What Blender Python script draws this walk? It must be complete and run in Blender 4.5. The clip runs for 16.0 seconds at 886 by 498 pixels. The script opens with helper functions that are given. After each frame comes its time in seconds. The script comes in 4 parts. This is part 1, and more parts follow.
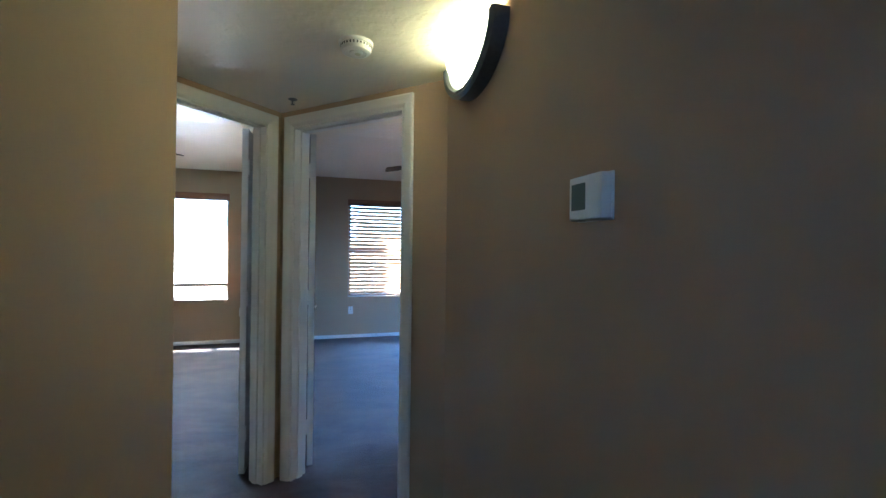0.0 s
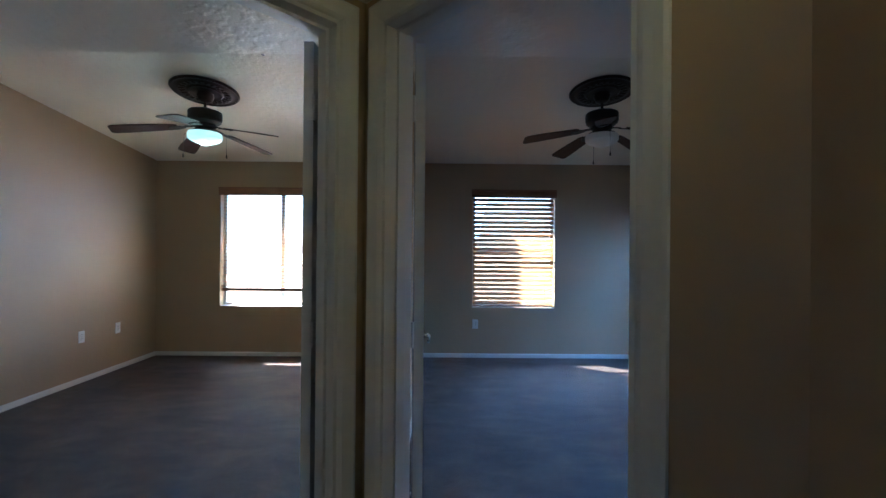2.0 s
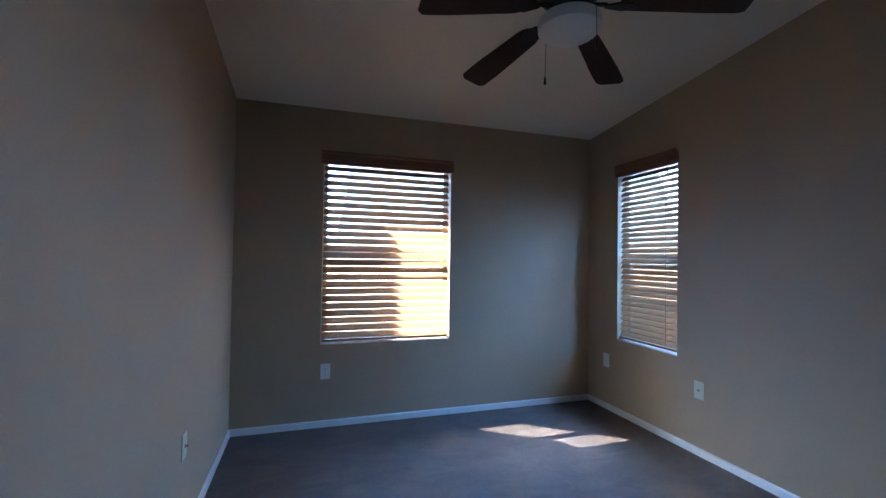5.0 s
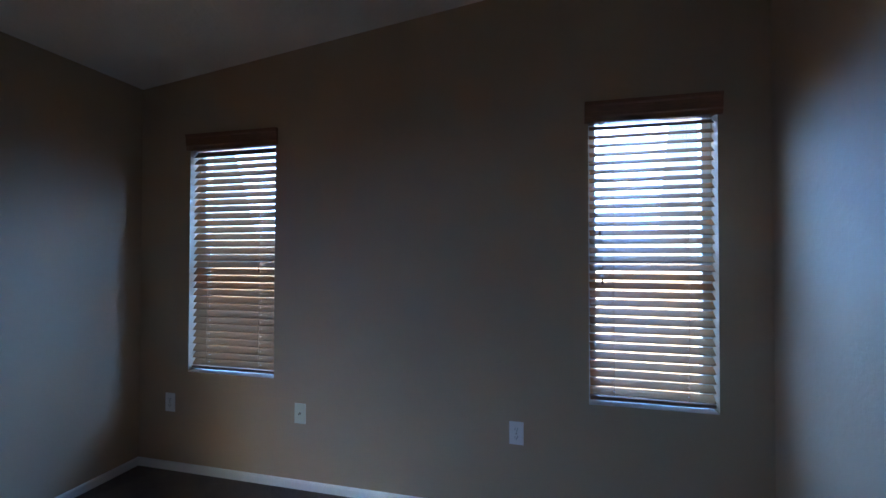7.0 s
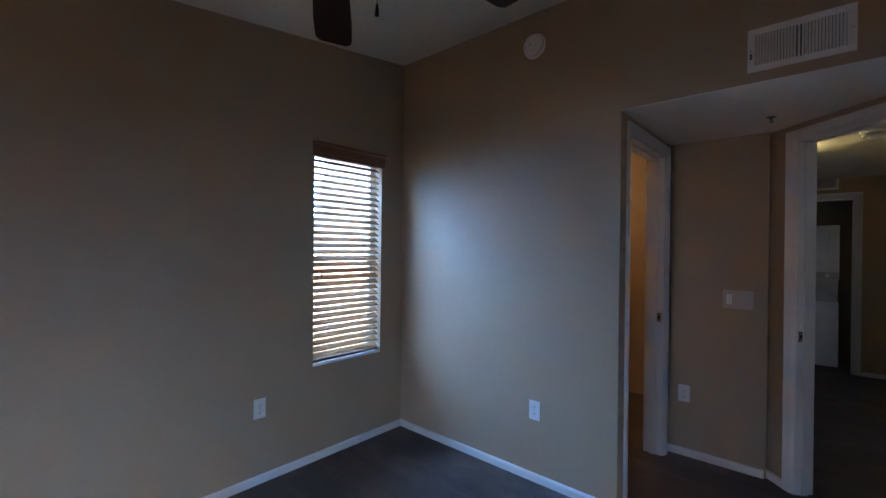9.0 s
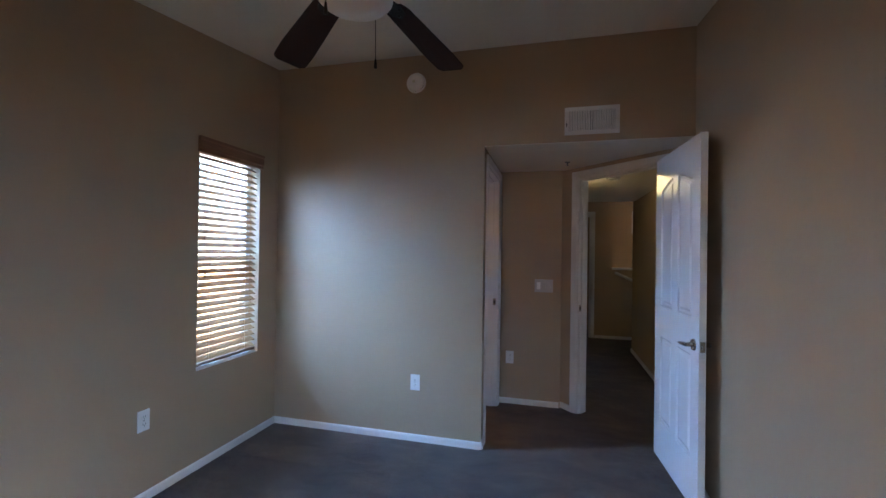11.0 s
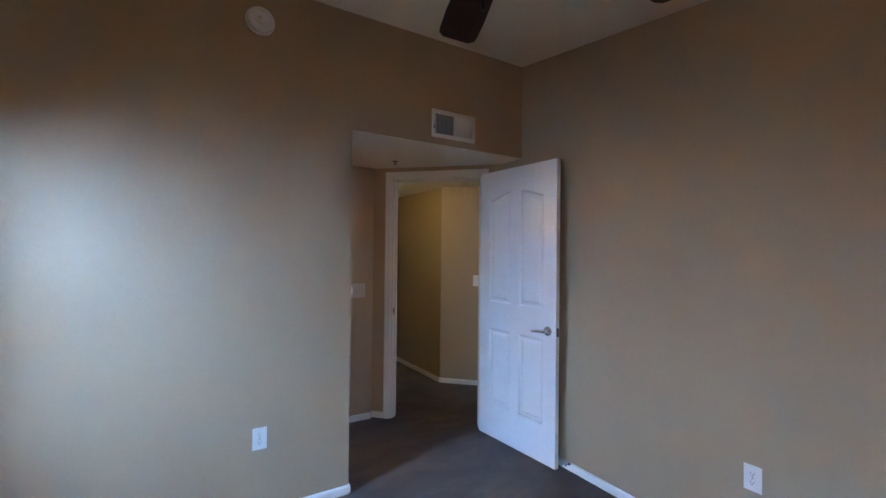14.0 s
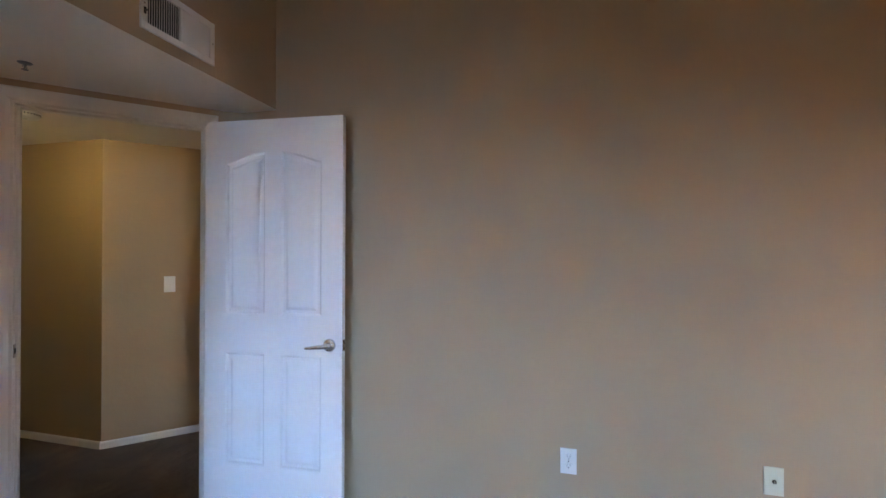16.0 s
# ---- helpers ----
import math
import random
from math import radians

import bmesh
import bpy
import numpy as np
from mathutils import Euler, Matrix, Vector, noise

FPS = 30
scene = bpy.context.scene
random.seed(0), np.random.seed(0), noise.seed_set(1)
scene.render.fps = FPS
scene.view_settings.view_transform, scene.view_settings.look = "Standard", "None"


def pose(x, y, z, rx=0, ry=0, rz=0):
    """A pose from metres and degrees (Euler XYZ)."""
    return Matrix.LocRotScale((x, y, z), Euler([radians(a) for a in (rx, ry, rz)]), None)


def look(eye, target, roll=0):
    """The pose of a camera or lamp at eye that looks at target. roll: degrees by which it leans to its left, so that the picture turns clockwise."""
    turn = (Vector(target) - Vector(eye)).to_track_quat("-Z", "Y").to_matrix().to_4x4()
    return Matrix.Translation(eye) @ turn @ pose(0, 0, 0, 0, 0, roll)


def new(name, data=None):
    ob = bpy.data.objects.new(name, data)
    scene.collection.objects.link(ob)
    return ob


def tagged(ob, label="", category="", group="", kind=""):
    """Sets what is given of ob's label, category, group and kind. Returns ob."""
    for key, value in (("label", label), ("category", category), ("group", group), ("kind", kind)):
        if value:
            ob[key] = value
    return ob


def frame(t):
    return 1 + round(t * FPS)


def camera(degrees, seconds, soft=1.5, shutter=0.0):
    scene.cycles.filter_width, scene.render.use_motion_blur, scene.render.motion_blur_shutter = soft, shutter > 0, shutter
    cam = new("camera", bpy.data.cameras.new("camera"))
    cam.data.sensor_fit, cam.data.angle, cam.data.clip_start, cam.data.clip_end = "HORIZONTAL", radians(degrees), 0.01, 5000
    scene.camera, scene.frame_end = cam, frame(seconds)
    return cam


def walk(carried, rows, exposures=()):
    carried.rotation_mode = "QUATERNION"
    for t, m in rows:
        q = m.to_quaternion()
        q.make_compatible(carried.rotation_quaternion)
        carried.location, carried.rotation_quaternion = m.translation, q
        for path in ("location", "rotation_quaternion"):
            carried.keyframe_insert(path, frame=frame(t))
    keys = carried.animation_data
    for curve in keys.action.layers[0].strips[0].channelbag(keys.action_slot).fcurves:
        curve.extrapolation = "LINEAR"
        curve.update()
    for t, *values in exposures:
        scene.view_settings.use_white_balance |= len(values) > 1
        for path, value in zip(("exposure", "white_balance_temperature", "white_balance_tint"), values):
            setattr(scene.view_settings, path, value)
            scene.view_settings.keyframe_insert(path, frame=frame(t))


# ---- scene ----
cam = camera(92.6, 16.0)
PATH = [
    (0, (0.177, -3.052, 1.334), (0.742, -1.133, 1.339), 0.7),
    (0.5, (0.231, -2.725, 1.32), (0.604, -0.76, 1.323), 0.7),
    (1, (0.277, -2.401, 1.342), (0.431, -0.407, 1.342), 0.6),
    (1.5, (0.239, -2.07, 1.329), (0.275, -0.07, 1.33), 0.6),
    (2, (0.213, -1.768, 1.325), (0.226, 0.232, 1.33), 0.5),
    (2.5, (0.25, -1.448, 1.354), (0.256, 0.552, 1.348), 0.5),
    (3, (0.305, -1.155, 1.366), (0.306, 0.845, 1.354), 0.5),
    (3.2, (0.325, -1.035, 1.364), (0.327, 0.965, 1.352), 0.4),
    (5.3, (0.576, 0.327, 1.272), (1.372, 2.161, 1.325), 0.8),
    (5.5, (0.634, 0.398, 1.285), (1.561, 2.17, 1.328), 0.8),
    (6, (0.778, 0.584, 1.3), (2.05, 2.126, 1.345), 0.4),
    (6.5, (0.857, 0.792, 1.313), (2.494, 1.939, 1.358), 0.2),
    (7, (0.833, 0.985, 1.33), (2.774, 1.466, 1.362), 0.1),
    (7.5, (0.689, 1.196, 1.346), (2.685, 1.074, 1.374), -0.2),
    (8, (0.589, 1.582, 1.356), (2.444, 0.837, 1.376), 0.2),
    (8.5, (0.595, 1.991, 1.39), (2.146, 0.729, 1.387), 0.7),
    (9, (0.554, 2.307, 1.395), (1.883, 0.812, 1.389), 0.6),
    (9.5, (0.577, 2.577, 1.406), (1.71, 0.928, 1.401), 0.5),
    (10, (0.61, 2.786, 1.384), (1.542, 1.016, 1.391), 0.6),
    (10.2, (0.629, 2.841, 1.379), (1.487, 1.032, 1.387), 0.7),
    (12.5, (1.753, 3.09, 1.382), (1.44, 1.115, 1.406), 0.8),
    (13, (2.04, 2.93, 1.414), (1.454, 1.018, 1.433), 0.9),
    (13.5, (2.178, 2.693, 1.407), (1.307, 0.893, 1.423), 0.6),
    (14, (2.222, 2.432, 1.408), (1.162, 0.736, 1.426), 0.6),
    (14.5, (2.247, 2.133, 1.401), (0.939, 0.62, 1.411), 0.4),
    (15, (2.221, 1.904, 1.389), (0.587, 0.752, 1.407), 0.3),
    (15.5, (2.128, 1.69, 1.373), (0.305, 0.867, 1.388), 0.2),
    (16, (2.031, 1.461, 1.366), (0.091, 0.973, 1.373), 0.2),
]
EXPOSURES = [(0, 5.32, 4500, 4), (0.5, 4.95, 4550, 4), (1, 4.5, 4700, 4), (1.5, 4.4, 4800, 4), (2, 4.15, 4880, 5), (3, 4.3, 4950, 6), (5.5, 4.02, 5150, 8),
             (6.5, 3.62, 5200, 9), (7.5, 3.45, 5250, 10), (8.5, 3.76, 5450, 11), (10, 4.42, 6050, 14), (12.5, 4.55, 6400, 14), (14, 4.8, 6600, 13), (15, 5.1, 6800, 13), (16, 5.13, 6900, 13)]
walk(cam, [(t, look(eye, target, roll)) for t, eye, target, roll in PATH], EXPOSURES)

# ---- world, sun, daylight, exposure ----
LIGHT_DIR = Vector((0.77, -0.58, -1.0)).normalized()
world = bpy.data.worlds.new("sky")
scene.world = world
world.use_nodes = True
wn = world.node_tree
sky = wn.nodes.new("ShaderNodeTexSky")
sky.sky_type = 'NISHITA'
sky.sun_disc = False
sky.sun_elevation = radians(45)
sky.sun_rotation = radians(-55)
wn.nodes["Background"].inputs["Strength"].default_value = 0.05
wn.links.new(sky.outputs["Color"], wn.nodes["Background"].inputs["Color"])

sun_data = bpy.data.lights.new("sun", 'SUN')
sun_data.energy = 5.0
sun_data.angle = radians(0.5)
sun_data.color = (1.0, 0.90, 0.72)
sun_ob = new("sun", sun_data)
sun_ob.rotation_mode = 'QUATERNION'
sun_ob.rotation_quaternion = LIGHT_DIR.to_track_quat("-Z", "Y")


def sky_lamp(loc, target, w, h, power):
    """Stands in for the sky's light in a window's opening."""
    d = bpy.data.lights.new("window_daylight", 'AREA')
    d.shape, d.size, d.size_y, d.energy, d.color = 'RECTANGLE', w, h, power, (0.238, 0.50, 1.0)
    ob = new("window_daylight", d)
    ob.matrix_world = look(loc, target)


def bulb(loc, power, col, size=0.04):
    d = bpy.data.lights.new("bulb_light", 'POINT')
    d.energy, d.color, d.shadow_soft_size = power, col, size
    ob = new("bulb_light", d)
    ob.location = loc
    return ob


# room plan (metres)
XE, YN, YS, XW = 3.04, 3.56, 0.0, 0.0          # the walked bedroom
XLW = -3.345                                   # west wall of the second bedroom
FL = -0.022                                     # top of the carpet
ZS = 2.135                                     # low ceiling of hall and entry alcoves
ZWIN0, ZWIN1 = 0.60, 2.05
N1 = (0.62, 1.655)
N2 = (-2.545, -1.05)
E1 = (2.565, 3.178)
E2 = (0.218, 0.79)
VX, VY = -0.038, -0.37                         # the corner between the two bedroom doors
T45 = 0.114


def ceil_z(y):
    return 2.415 + (YN - y) * 0.119


WIN_POWER = 2.15                               # watts for each square metre of sky stood in for
SKY_Z, SKY_H = 2.18, 1.5                        # the sky above the horizon, as the openings see it
# sky brightest to the north-west, round the sun; shifts steer glow onto walls
for mid, wide, shift, turn, k in (((N1[0] + N1[1]) / 2, 1.5, -0.85, 1.1, 3.4), ((N2[0] + N2[1]) / 2, 2.0, 0.3, 0.0, 1.15)):
    sky_lamp((mid + shift, YN + 0.66, SKY_Z), (mid + shift + turn, YN - 1.2, 1.4), wide, SKY_H, WIN_POWER * k * wide * SKY_H)
for mid, wide, shift, k in ((sum(E1) / 2, 1.1, 0.0, 4.6), (sum(E2) / 2, 1.5, 0.5, 4.1)):
    sky_lamp((XE + 0.66, mid + shift, SKY_Z), (XE - 1.2, mid + shift, 1.4), wide, SKY_H, WIN_POWER * k * wide * SKY_H)
bulb((0.67, -1.555, 2.085), 0.115, (1.0, 0.74, 0.25))
bulb((-1.748, 1.757, 2.16), 0.19, (0.72, 1.0, 0.80))
bulb((2.68, -1.9, 2.0), 0.9, (1.0, 0.62, 0.28))
sky_lamp((-1.02, -6.4, 2.02), (-1.02, 0, 1.2), 0.7, 0.4, 0.25)

# ---- materials ----


def nodes_of(name):
    m = bpy.data.materials.new(name)
    m.use_nodes = True
    nt = m.node_tree
    return m, nt, nt.nodes["Principled BSDF"]


def material(name, col, rough=0.6, metal=0.0, var=0.08, vscale=1.5, grain=0.06, gscale=60.0, bump=0.15, bscale=120.0,
             bdist=0.002, stretch=(1, 1, 1), spec=0.5, rand=0.0, coat=0.0):
    """A painted, wooden, woven or metal surface: colour varied at two scales, with relief."""
    m, nt, bs = nodes_of(name)
    N, L = nt.nodes.new, nt.links.new
    co = N("ShaderNodeTexCoord")
    mp = N("ShaderNodeMapping")
    mp.inputs["Scale"].default_value = stretch
    L(co.outputs["Object"], mp.inputs["Vector"])
    n1, n2, n3 = N("ShaderNodeTexNoise"), N("ShaderNodeTexNoise"), N("ShaderNodeTexNoise")
    for n, s, d in ((n1, vscale, 3), (n2, gscale, 4), (n3, bscale, 3)):
        n.inputs["Scale"].default_value = s
        n.inputs["Detail"].default_value = d
        L(mp.outputs[0], n.inputs["Vector"])

    def lin(a, b, k):
        r = N("ShaderNodeMapRange")
        r.inputs["To Min"].default_value, r.inputs["To Max"].default_value = a, b
        r.inputs["From Min"].default_value, r.inputs["From Max"].default_value = 0.25, 0.75
        L(k, r.inputs["Value"])
        return r.outputs[0]
    mul = N("ShaderNodeMath")
    mul.operation = 'MULTIPLY'
    L(lin(1 - var, 1 + var, n1.outputs[0]), mul.inputs[0])
    L(lin(1 - grain, 1 + grain, n2.outputs[0]), mul.inputs[1])
    out = mul.outputs[0]
    if rand:
        oi = N("ShaderNodeObjectInfo")
        r = N("ShaderNodeMapRange")
        r.inputs["To Min"].default_value, r.inputs["To Max"].default_value = 1 - rand, 1 + rand
        L(oi.outputs["Random"], r.inputs["Value"])
        m2 = N("ShaderNodeMath")
        m2.operation = 'MULTIPLY'
        L(out, m2.inputs[0])
        L(r.outputs[0], m2.inputs[1])
        out = m2.outputs[0]
    mix = N("ShaderNodeVectorMath")
    mix.operation = 'SCALE'
    mix.inputs[0].default_value = col
    L(out, mix.inputs["Scale"])
    L(mix.outputs[0], bs.inputs["Base Color"])
    L(lin(max(0.02, rough - 0.08), min(1, rough + 0.08), n1.outputs[0]), bs.inputs["Roughness"])
    bs.inputs["Metallic"].default_value = metal
    bs.inputs["Specular IOR Level"].default_value = spec
    bs.inputs["Coat Weight"].default_value = coat
    if bump:
        b = N("ShaderNodeBump")
        b.inputs["Strength"].default_value, b.inputs["Distance"].default_value = bump, bdist
        L(n3.outputs[0], b.inputs["Height"])
        L(b.outputs[0], bs.inputs["Normal"])
    return m


def knockdown(name, col, rough, scale=26.0, strength=0.5, dist=0.003, var=0.035):
    """Painted drywall with a trowelled orange-peel relief."""
    m, nt, bs = nodes_of(name)
    N, L = nt.nodes.new, nt.links.new
    co = N("ShaderNodeTexCoord")
    n1, n2, n3 = N("ShaderNodeTexNoise"), N("ShaderNodeTexNoise"), N("ShaderNodeTexNoise")
    for n, s, d in ((n1, 1.1, 4), (n2, scale, 2), (n3, scale * 6, 3)):
        n.inputs["Scale"].default_value, n.inputs["Detail"].default_value = s, d
        L(co.outputs["Object"], n.inputs["Vector"])
    ramp = N("ShaderNodeMapRange")
    ramp.inputs["From Min"].default_value, ramp.inputs["From Max"].default_value = 0.44, 0.60
    L(n2.outputs[0], ramp.inputs["Value"])
    add = N("ShaderNodeMath")
    add.operation = 'MULTIPLY_ADD'
    L(n3.outputs[0], add.inputs[0])
    add.inputs[1].default_value = 0.35
    L(ramp.outputs[0], add.inputs[2])
    b = N("ShaderNodeBump")
    b.inputs["Strength"].default_value, b.inputs["Distance"].default_value = strength, dist
    L(add.outputs[0], b.inputs["Height"])
    L(b.outputs[0], bs.inputs["Normal"])
    r = N("ShaderNodeMapRange")
    r.inputs["From Min"].default_value, r.inputs["From Max"].default_value = 0.3, 0.7
    r.inputs["To Min"].default_value, r.inputs["To Max"].default_value = 1 - var, 1 + var
    L(n1.outputs[0], r.inputs["Value"])
    sc = N("ShaderNodeVectorMath")
    sc.operation = 'SCALE'
    sc.inputs[0].default_value = col
    L(r.outputs[0], sc.inputs["Scale"])
    L(sc.outputs[0], bs.inputs["Base Color"])
    bs.inputs["Roughness"].default_value = rough
    bs.inputs["Specular IOR Level"].default_value = 0.35
    return m


def carpet_material():
    """Short brown cut pile with vacuum strokes and trodden patches."""
    m, nt, bs = nodes_of("carpet")
    N, L = nt.nodes.new, nt.links.new
    co = N("ShaderNodeTexCoord")
    mp = N("ShaderNodeMapping")
    mp.inputs["Scale"].default_value = (1.4, 3.4, 1)
    L(co.outputs["Object"], mp.inputs["Vector"])
    stroke, patch, pile, tuft = (N("ShaderNodeTexNoise") for _ in range(4))
    for n, s, d in ((stroke, 1.8, 4), (patch, 3.6, 6), (pile, 420, 2), (tuft, 70, 4)):
        n.inputs["Scale"].default_value, n.inputs["Detail"].default_value = s, d
    stroke.inputs["Distortion"].default_value = 1.2
    L(mp.outputs[0], stroke.inputs["Vector"])
    for n in (patch, pile, tuft):
        L(co.outputs["Object"], n.inputs["Vector"])

    def lin(k, a, b):
        r = N("ShaderNodeMapRange")
        r.inputs["From Min"].default_value, r.inputs["From Max"].default_value = 0.3, 0.7
        r.inputs["To Min"].default_value, r.inputs["To Max"].default_value = a, b
        L(k, r.inputs["Value"])
        return r.outputs[0]

    def mul(a, b):
        q = N("ShaderNodeMath")
        q.operation = 'MULTIPLY'
        L(a, q.inputs[0])
        L(b, q.inputs[1])
        return q.outputs[0]
    f = mul(mul(lin(stroke.outputs[0], 0.64, 1.36), lin(patch.outputs[0], 0.72, 1.28)),
            mul(lin(pile.outputs[0], 0.7, 1.3), lin(tuft.outputs[0], 0.74, 1.26)))
    sc = N("ShaderNodeVectorMath")
    sc.operation = 'SCALE'
    sc.inputs[0].default_value = (0.086, 0.055, 0.039)
    L(f, sc.inputs["Scale"])
    L(sc.outputs[0], bs.inputs["Base Color"])
    bs.inputs["Roughness"].default_value = 0.6
    bs.inputs["Specular IOR Level"].default_value = 0.26
    bs.inputs["Sheen Weight"].default_value = 0.12
    bs.inputs["Sheen Roughness"].default_value = 0.5
    b = N("ShaderNodeBump")
    b.inputs["Strength"].default_value, b.inputs["Distance"].default_value = 0.8, 0.006
    ad = N("ShaderNodeMath")
    L(pile.outputs[0], ad.inputs[0])
    L(tuft.outputs[0], ad.inputs[1])
    L(ad.outputs[0], b.inputs["Height"])
    L(b.outputs[0], bs.inputs["Normal"])
    return m


def glowing(name, col, strength, base=(0.9, 0.9, 0.86)):
    m, nt, bs = nodes_of(name)
    bs.inputs["Base Color"].default_value = (*base, 1)
    bs.inputs["Roughness"].default_value = 0.3
    bs.inputs["Emission Color"].default_value = (*col, 1)
    bs.inputs["Emission Strength"].default_value = strength
    return m


def clear_glass(name):
    m, nt, bs = nodes_of(name)
    bs.inputs["Base Color"].default_value = (0.96, 0.98, 0.98, 1)
    bs.inputs["Roughness"].default_value = 0.0
    bs.inputs["IOR"].default_value = 1.45
    bs.inputs["Transmission Weight"].default_value = 1.0
    return m


WALL = knockdown("wall_paint", (0.428, 0.312, 0.197), 0.62, strength=0.16, dist=0.002)
CEIL = knockdown("ceiling_paint", (0.82, 0.75, 0.64), 0.42, scale=20, strength=0.32, dist=0.004)
CARPET = carpet_material()
TRIM = material("white_trim_paint", (0.76, 0.74, 0.70), 0.38, var=0.04, grain=0.02, bump=0.05, bscale=40)
DOORP = material("white_door_paint", (0.80, 0.79, 0.76), 0.19, var=0.03, grain=0.02, gscale=40, bump=0.06, bscale=90)
WOOD = material("stained_slat_wood", (0.300, 0.158, 0.066), 0.38, var=0.10, vscale=2.0, grain=0.16, gscale=14, bump=0.08, bscale=30,
                stretch=(1.2, 18, 18), rand=0.10, spec=0.3)
VALW = material("stained_valance_wood", (0.24, 0.112, 0.056), 0.45, var=0.14, vscale=2.0, grain=0.2, gscale=14, bump=0.1, bscale=30, stretch=(1.2, 14, 14))
CORD = material("tan_cord", (0.34, 0.2, 0.11), 0.9, bump=0.3, bscale=300)
DARKW = material("dark_fan_blade_wood", (0.034, 0.011, 0.007), 0.6, spec=0.2, var=0.2, grain=0.25, gscale=20, bump=0.1, stretch=(2, 16, 16))
BRONZE = material("oil_rubbed_bronze", (0.018, 0.013, 0.011), 0.45, metal=0.55, var=0.2, grain=0.15, bump=0.2, bscale=60)
CHROME = material("satin_nickel", (0.60, 0.58, 0.55), 0.15, metal=1.0, var=0.03, grain=0.03, bump=0.02)
PEWTER = material("pewter_metal", (0.16, 0.17, 0.19), 0.42, metal=0.8, var=0.1, grain=0.1, bump=0.1)
PLASTIC = material("white_plastic", (0.80, 0.79, 0.76), 0.35, var=0.02, grain=0.01, bump=0.0)
IVORY = material("almond_plastic", (0.62, 0.61, 0.47), 0.38, var=0.02, grain=0.01, bump=0.0)
# dim lighting put into the plate's colour, so one white rocker reads as lit
GREYP = material("dimmed_plate_plastic", (0.50, 0.47, 0.43), 0.4, var=0.02, grain=0.01, bump=0.0)
# near-black stands for the shade in holes, slots and ducts; feet use it too
DARK = material("dark_slot", (0.012, 0.012, 0.012), 0.7, var=0.05, bump=0.0)
LCD = material("grey_green_display", (0.09, 0.11, 0.095), 0.45, var=0.04, grain=0.02, bump=0.0)
VINYL = material("white_vinyl_frame", (0.74, 0.75, 0.75), 0.35, var=0.03, grain=0.02, bump=0.03)
GLASS = clear_glass("window_glass")
FROST = glowing("frosted_lamp_glass", (1, 1, 1), 0.0, (0.78, 0.75, 0.70))
FROSTLIT = glowing("lit_lamp_glass", (0.66, 1.0, 0.80), 0.055)
SCONCEG = glowing("lit_sconce_glass", (1.0, 0.82, 0.34), 0.46)
STUCCO = knockdown("exterior_stucco", (0.46, 0.38, 0.29), 0.9, scale=30, strength=0.6)
GROUND = material("dry_ground", (0.46, 0.35, 0.23), 0.95, var=0.2, vscale=0.4, grain=0.2, gscale=4, bump=0.4, bscale=12, bdist=0.03)
APPL = material("white_enamel", (0.78, 0.78, 0.77), 0.28, var=0.02, grain=0.01, bump=0.0)
APPG = material("grey_control_panel", (0.42, 0.42, 0.43), 0.3, var=0.03, grain=0.02, bump=0.0)
TAPE = material("bath_tile", (0.55, 0.42, 0.28), 0.3, var=0.08, grain=0.05, bump=0.05)

# ---- mesh helpers ----


def add_box(bm, x0, y0, z0, x1, y1, z1, m=None, bevel=0.0):
    r = bmesh.ops.create_cube(bm, size=1.0)
    vs = r["verts"]
    for v in vs:
        v.co = Vector(((x0 + x1) / 2 + v.co.x * (x1 - x0), (y0 + y1) / 2 + v.co.y * (y1 - y0), (z0 + z1) / 2 + v.co.z * (z1 - z0)))
    if bevel:
        es = list({e for v in vs for e in v.link_edges})
        r = bmesh.ops.bevel(bm, geom=es, offset=bevel, segments=2, profile=0.6, affect='EDGES')
        vs = list({v for f in r["faces"] for v in f.verts} | {v for v in vs if v.is_valid})
    if m is not None:
        bmesh.ops.transform(bm, matrix=m, verts=[v for v in vs if v.is_valid])
    return vs


def add_prism(bm, pts, z0, z1, m=None):
    """A plan outline raised from z0 to z1; z1 may be a function of x, y."""
    top = z1 if callable(z1) else (lambda x, y: z1)
    lo = [bm.verts.new((x, y, z0)) for x, y in pts]
    hi = [bm.verts.new((x, y, top(x, y))) for x, y in pts]
    bm.faces.new(lo[::-1])
    bm.faces.new(hi)
    n = len(pts)
    for i in range(n):
        j = (i + 1) % n
        bm.faces.new((lo[i], lo[j], hi[j], hi[i]))
    if m is not None:
        bmesh.ops.transform(bm, matrix=m, verts=lo + hi)
    return lo + hi


def add_turned(bm, profile, seg=32, m=None, close=True, sweep=2 * math.pi, start=0.0):
    """A turned solid from (radius, height) steps round z."""
    rings = []
    full = abs(sweep - 2 * math.pi) < 1e-6
    count = seg if full else seg + 1
    for r, z in profile:
        rings.append([bm.verts.new((max(r, 1e-5) * math.cos(start + sweep * i / seg), max(r, 1e-5) * math.sin(start + sweep * i / seg), z)) for i in range(count)])
    for a, b in zip(rings, rings[1:]):
        for i in range(seg):
            j = (i + 1) % count
            bm.faces.new((a[i], a[j], b[j], b[i]))
    if close and full:
        bm.faces.new(rings[0][::-1])
        bm.faces.new(rings[-1])
    vs = [v for ring in rings for v in ring]
    if m is not None:
        bmesh.ops.transform(bm, matrix=m, verts=vs)
    return vs


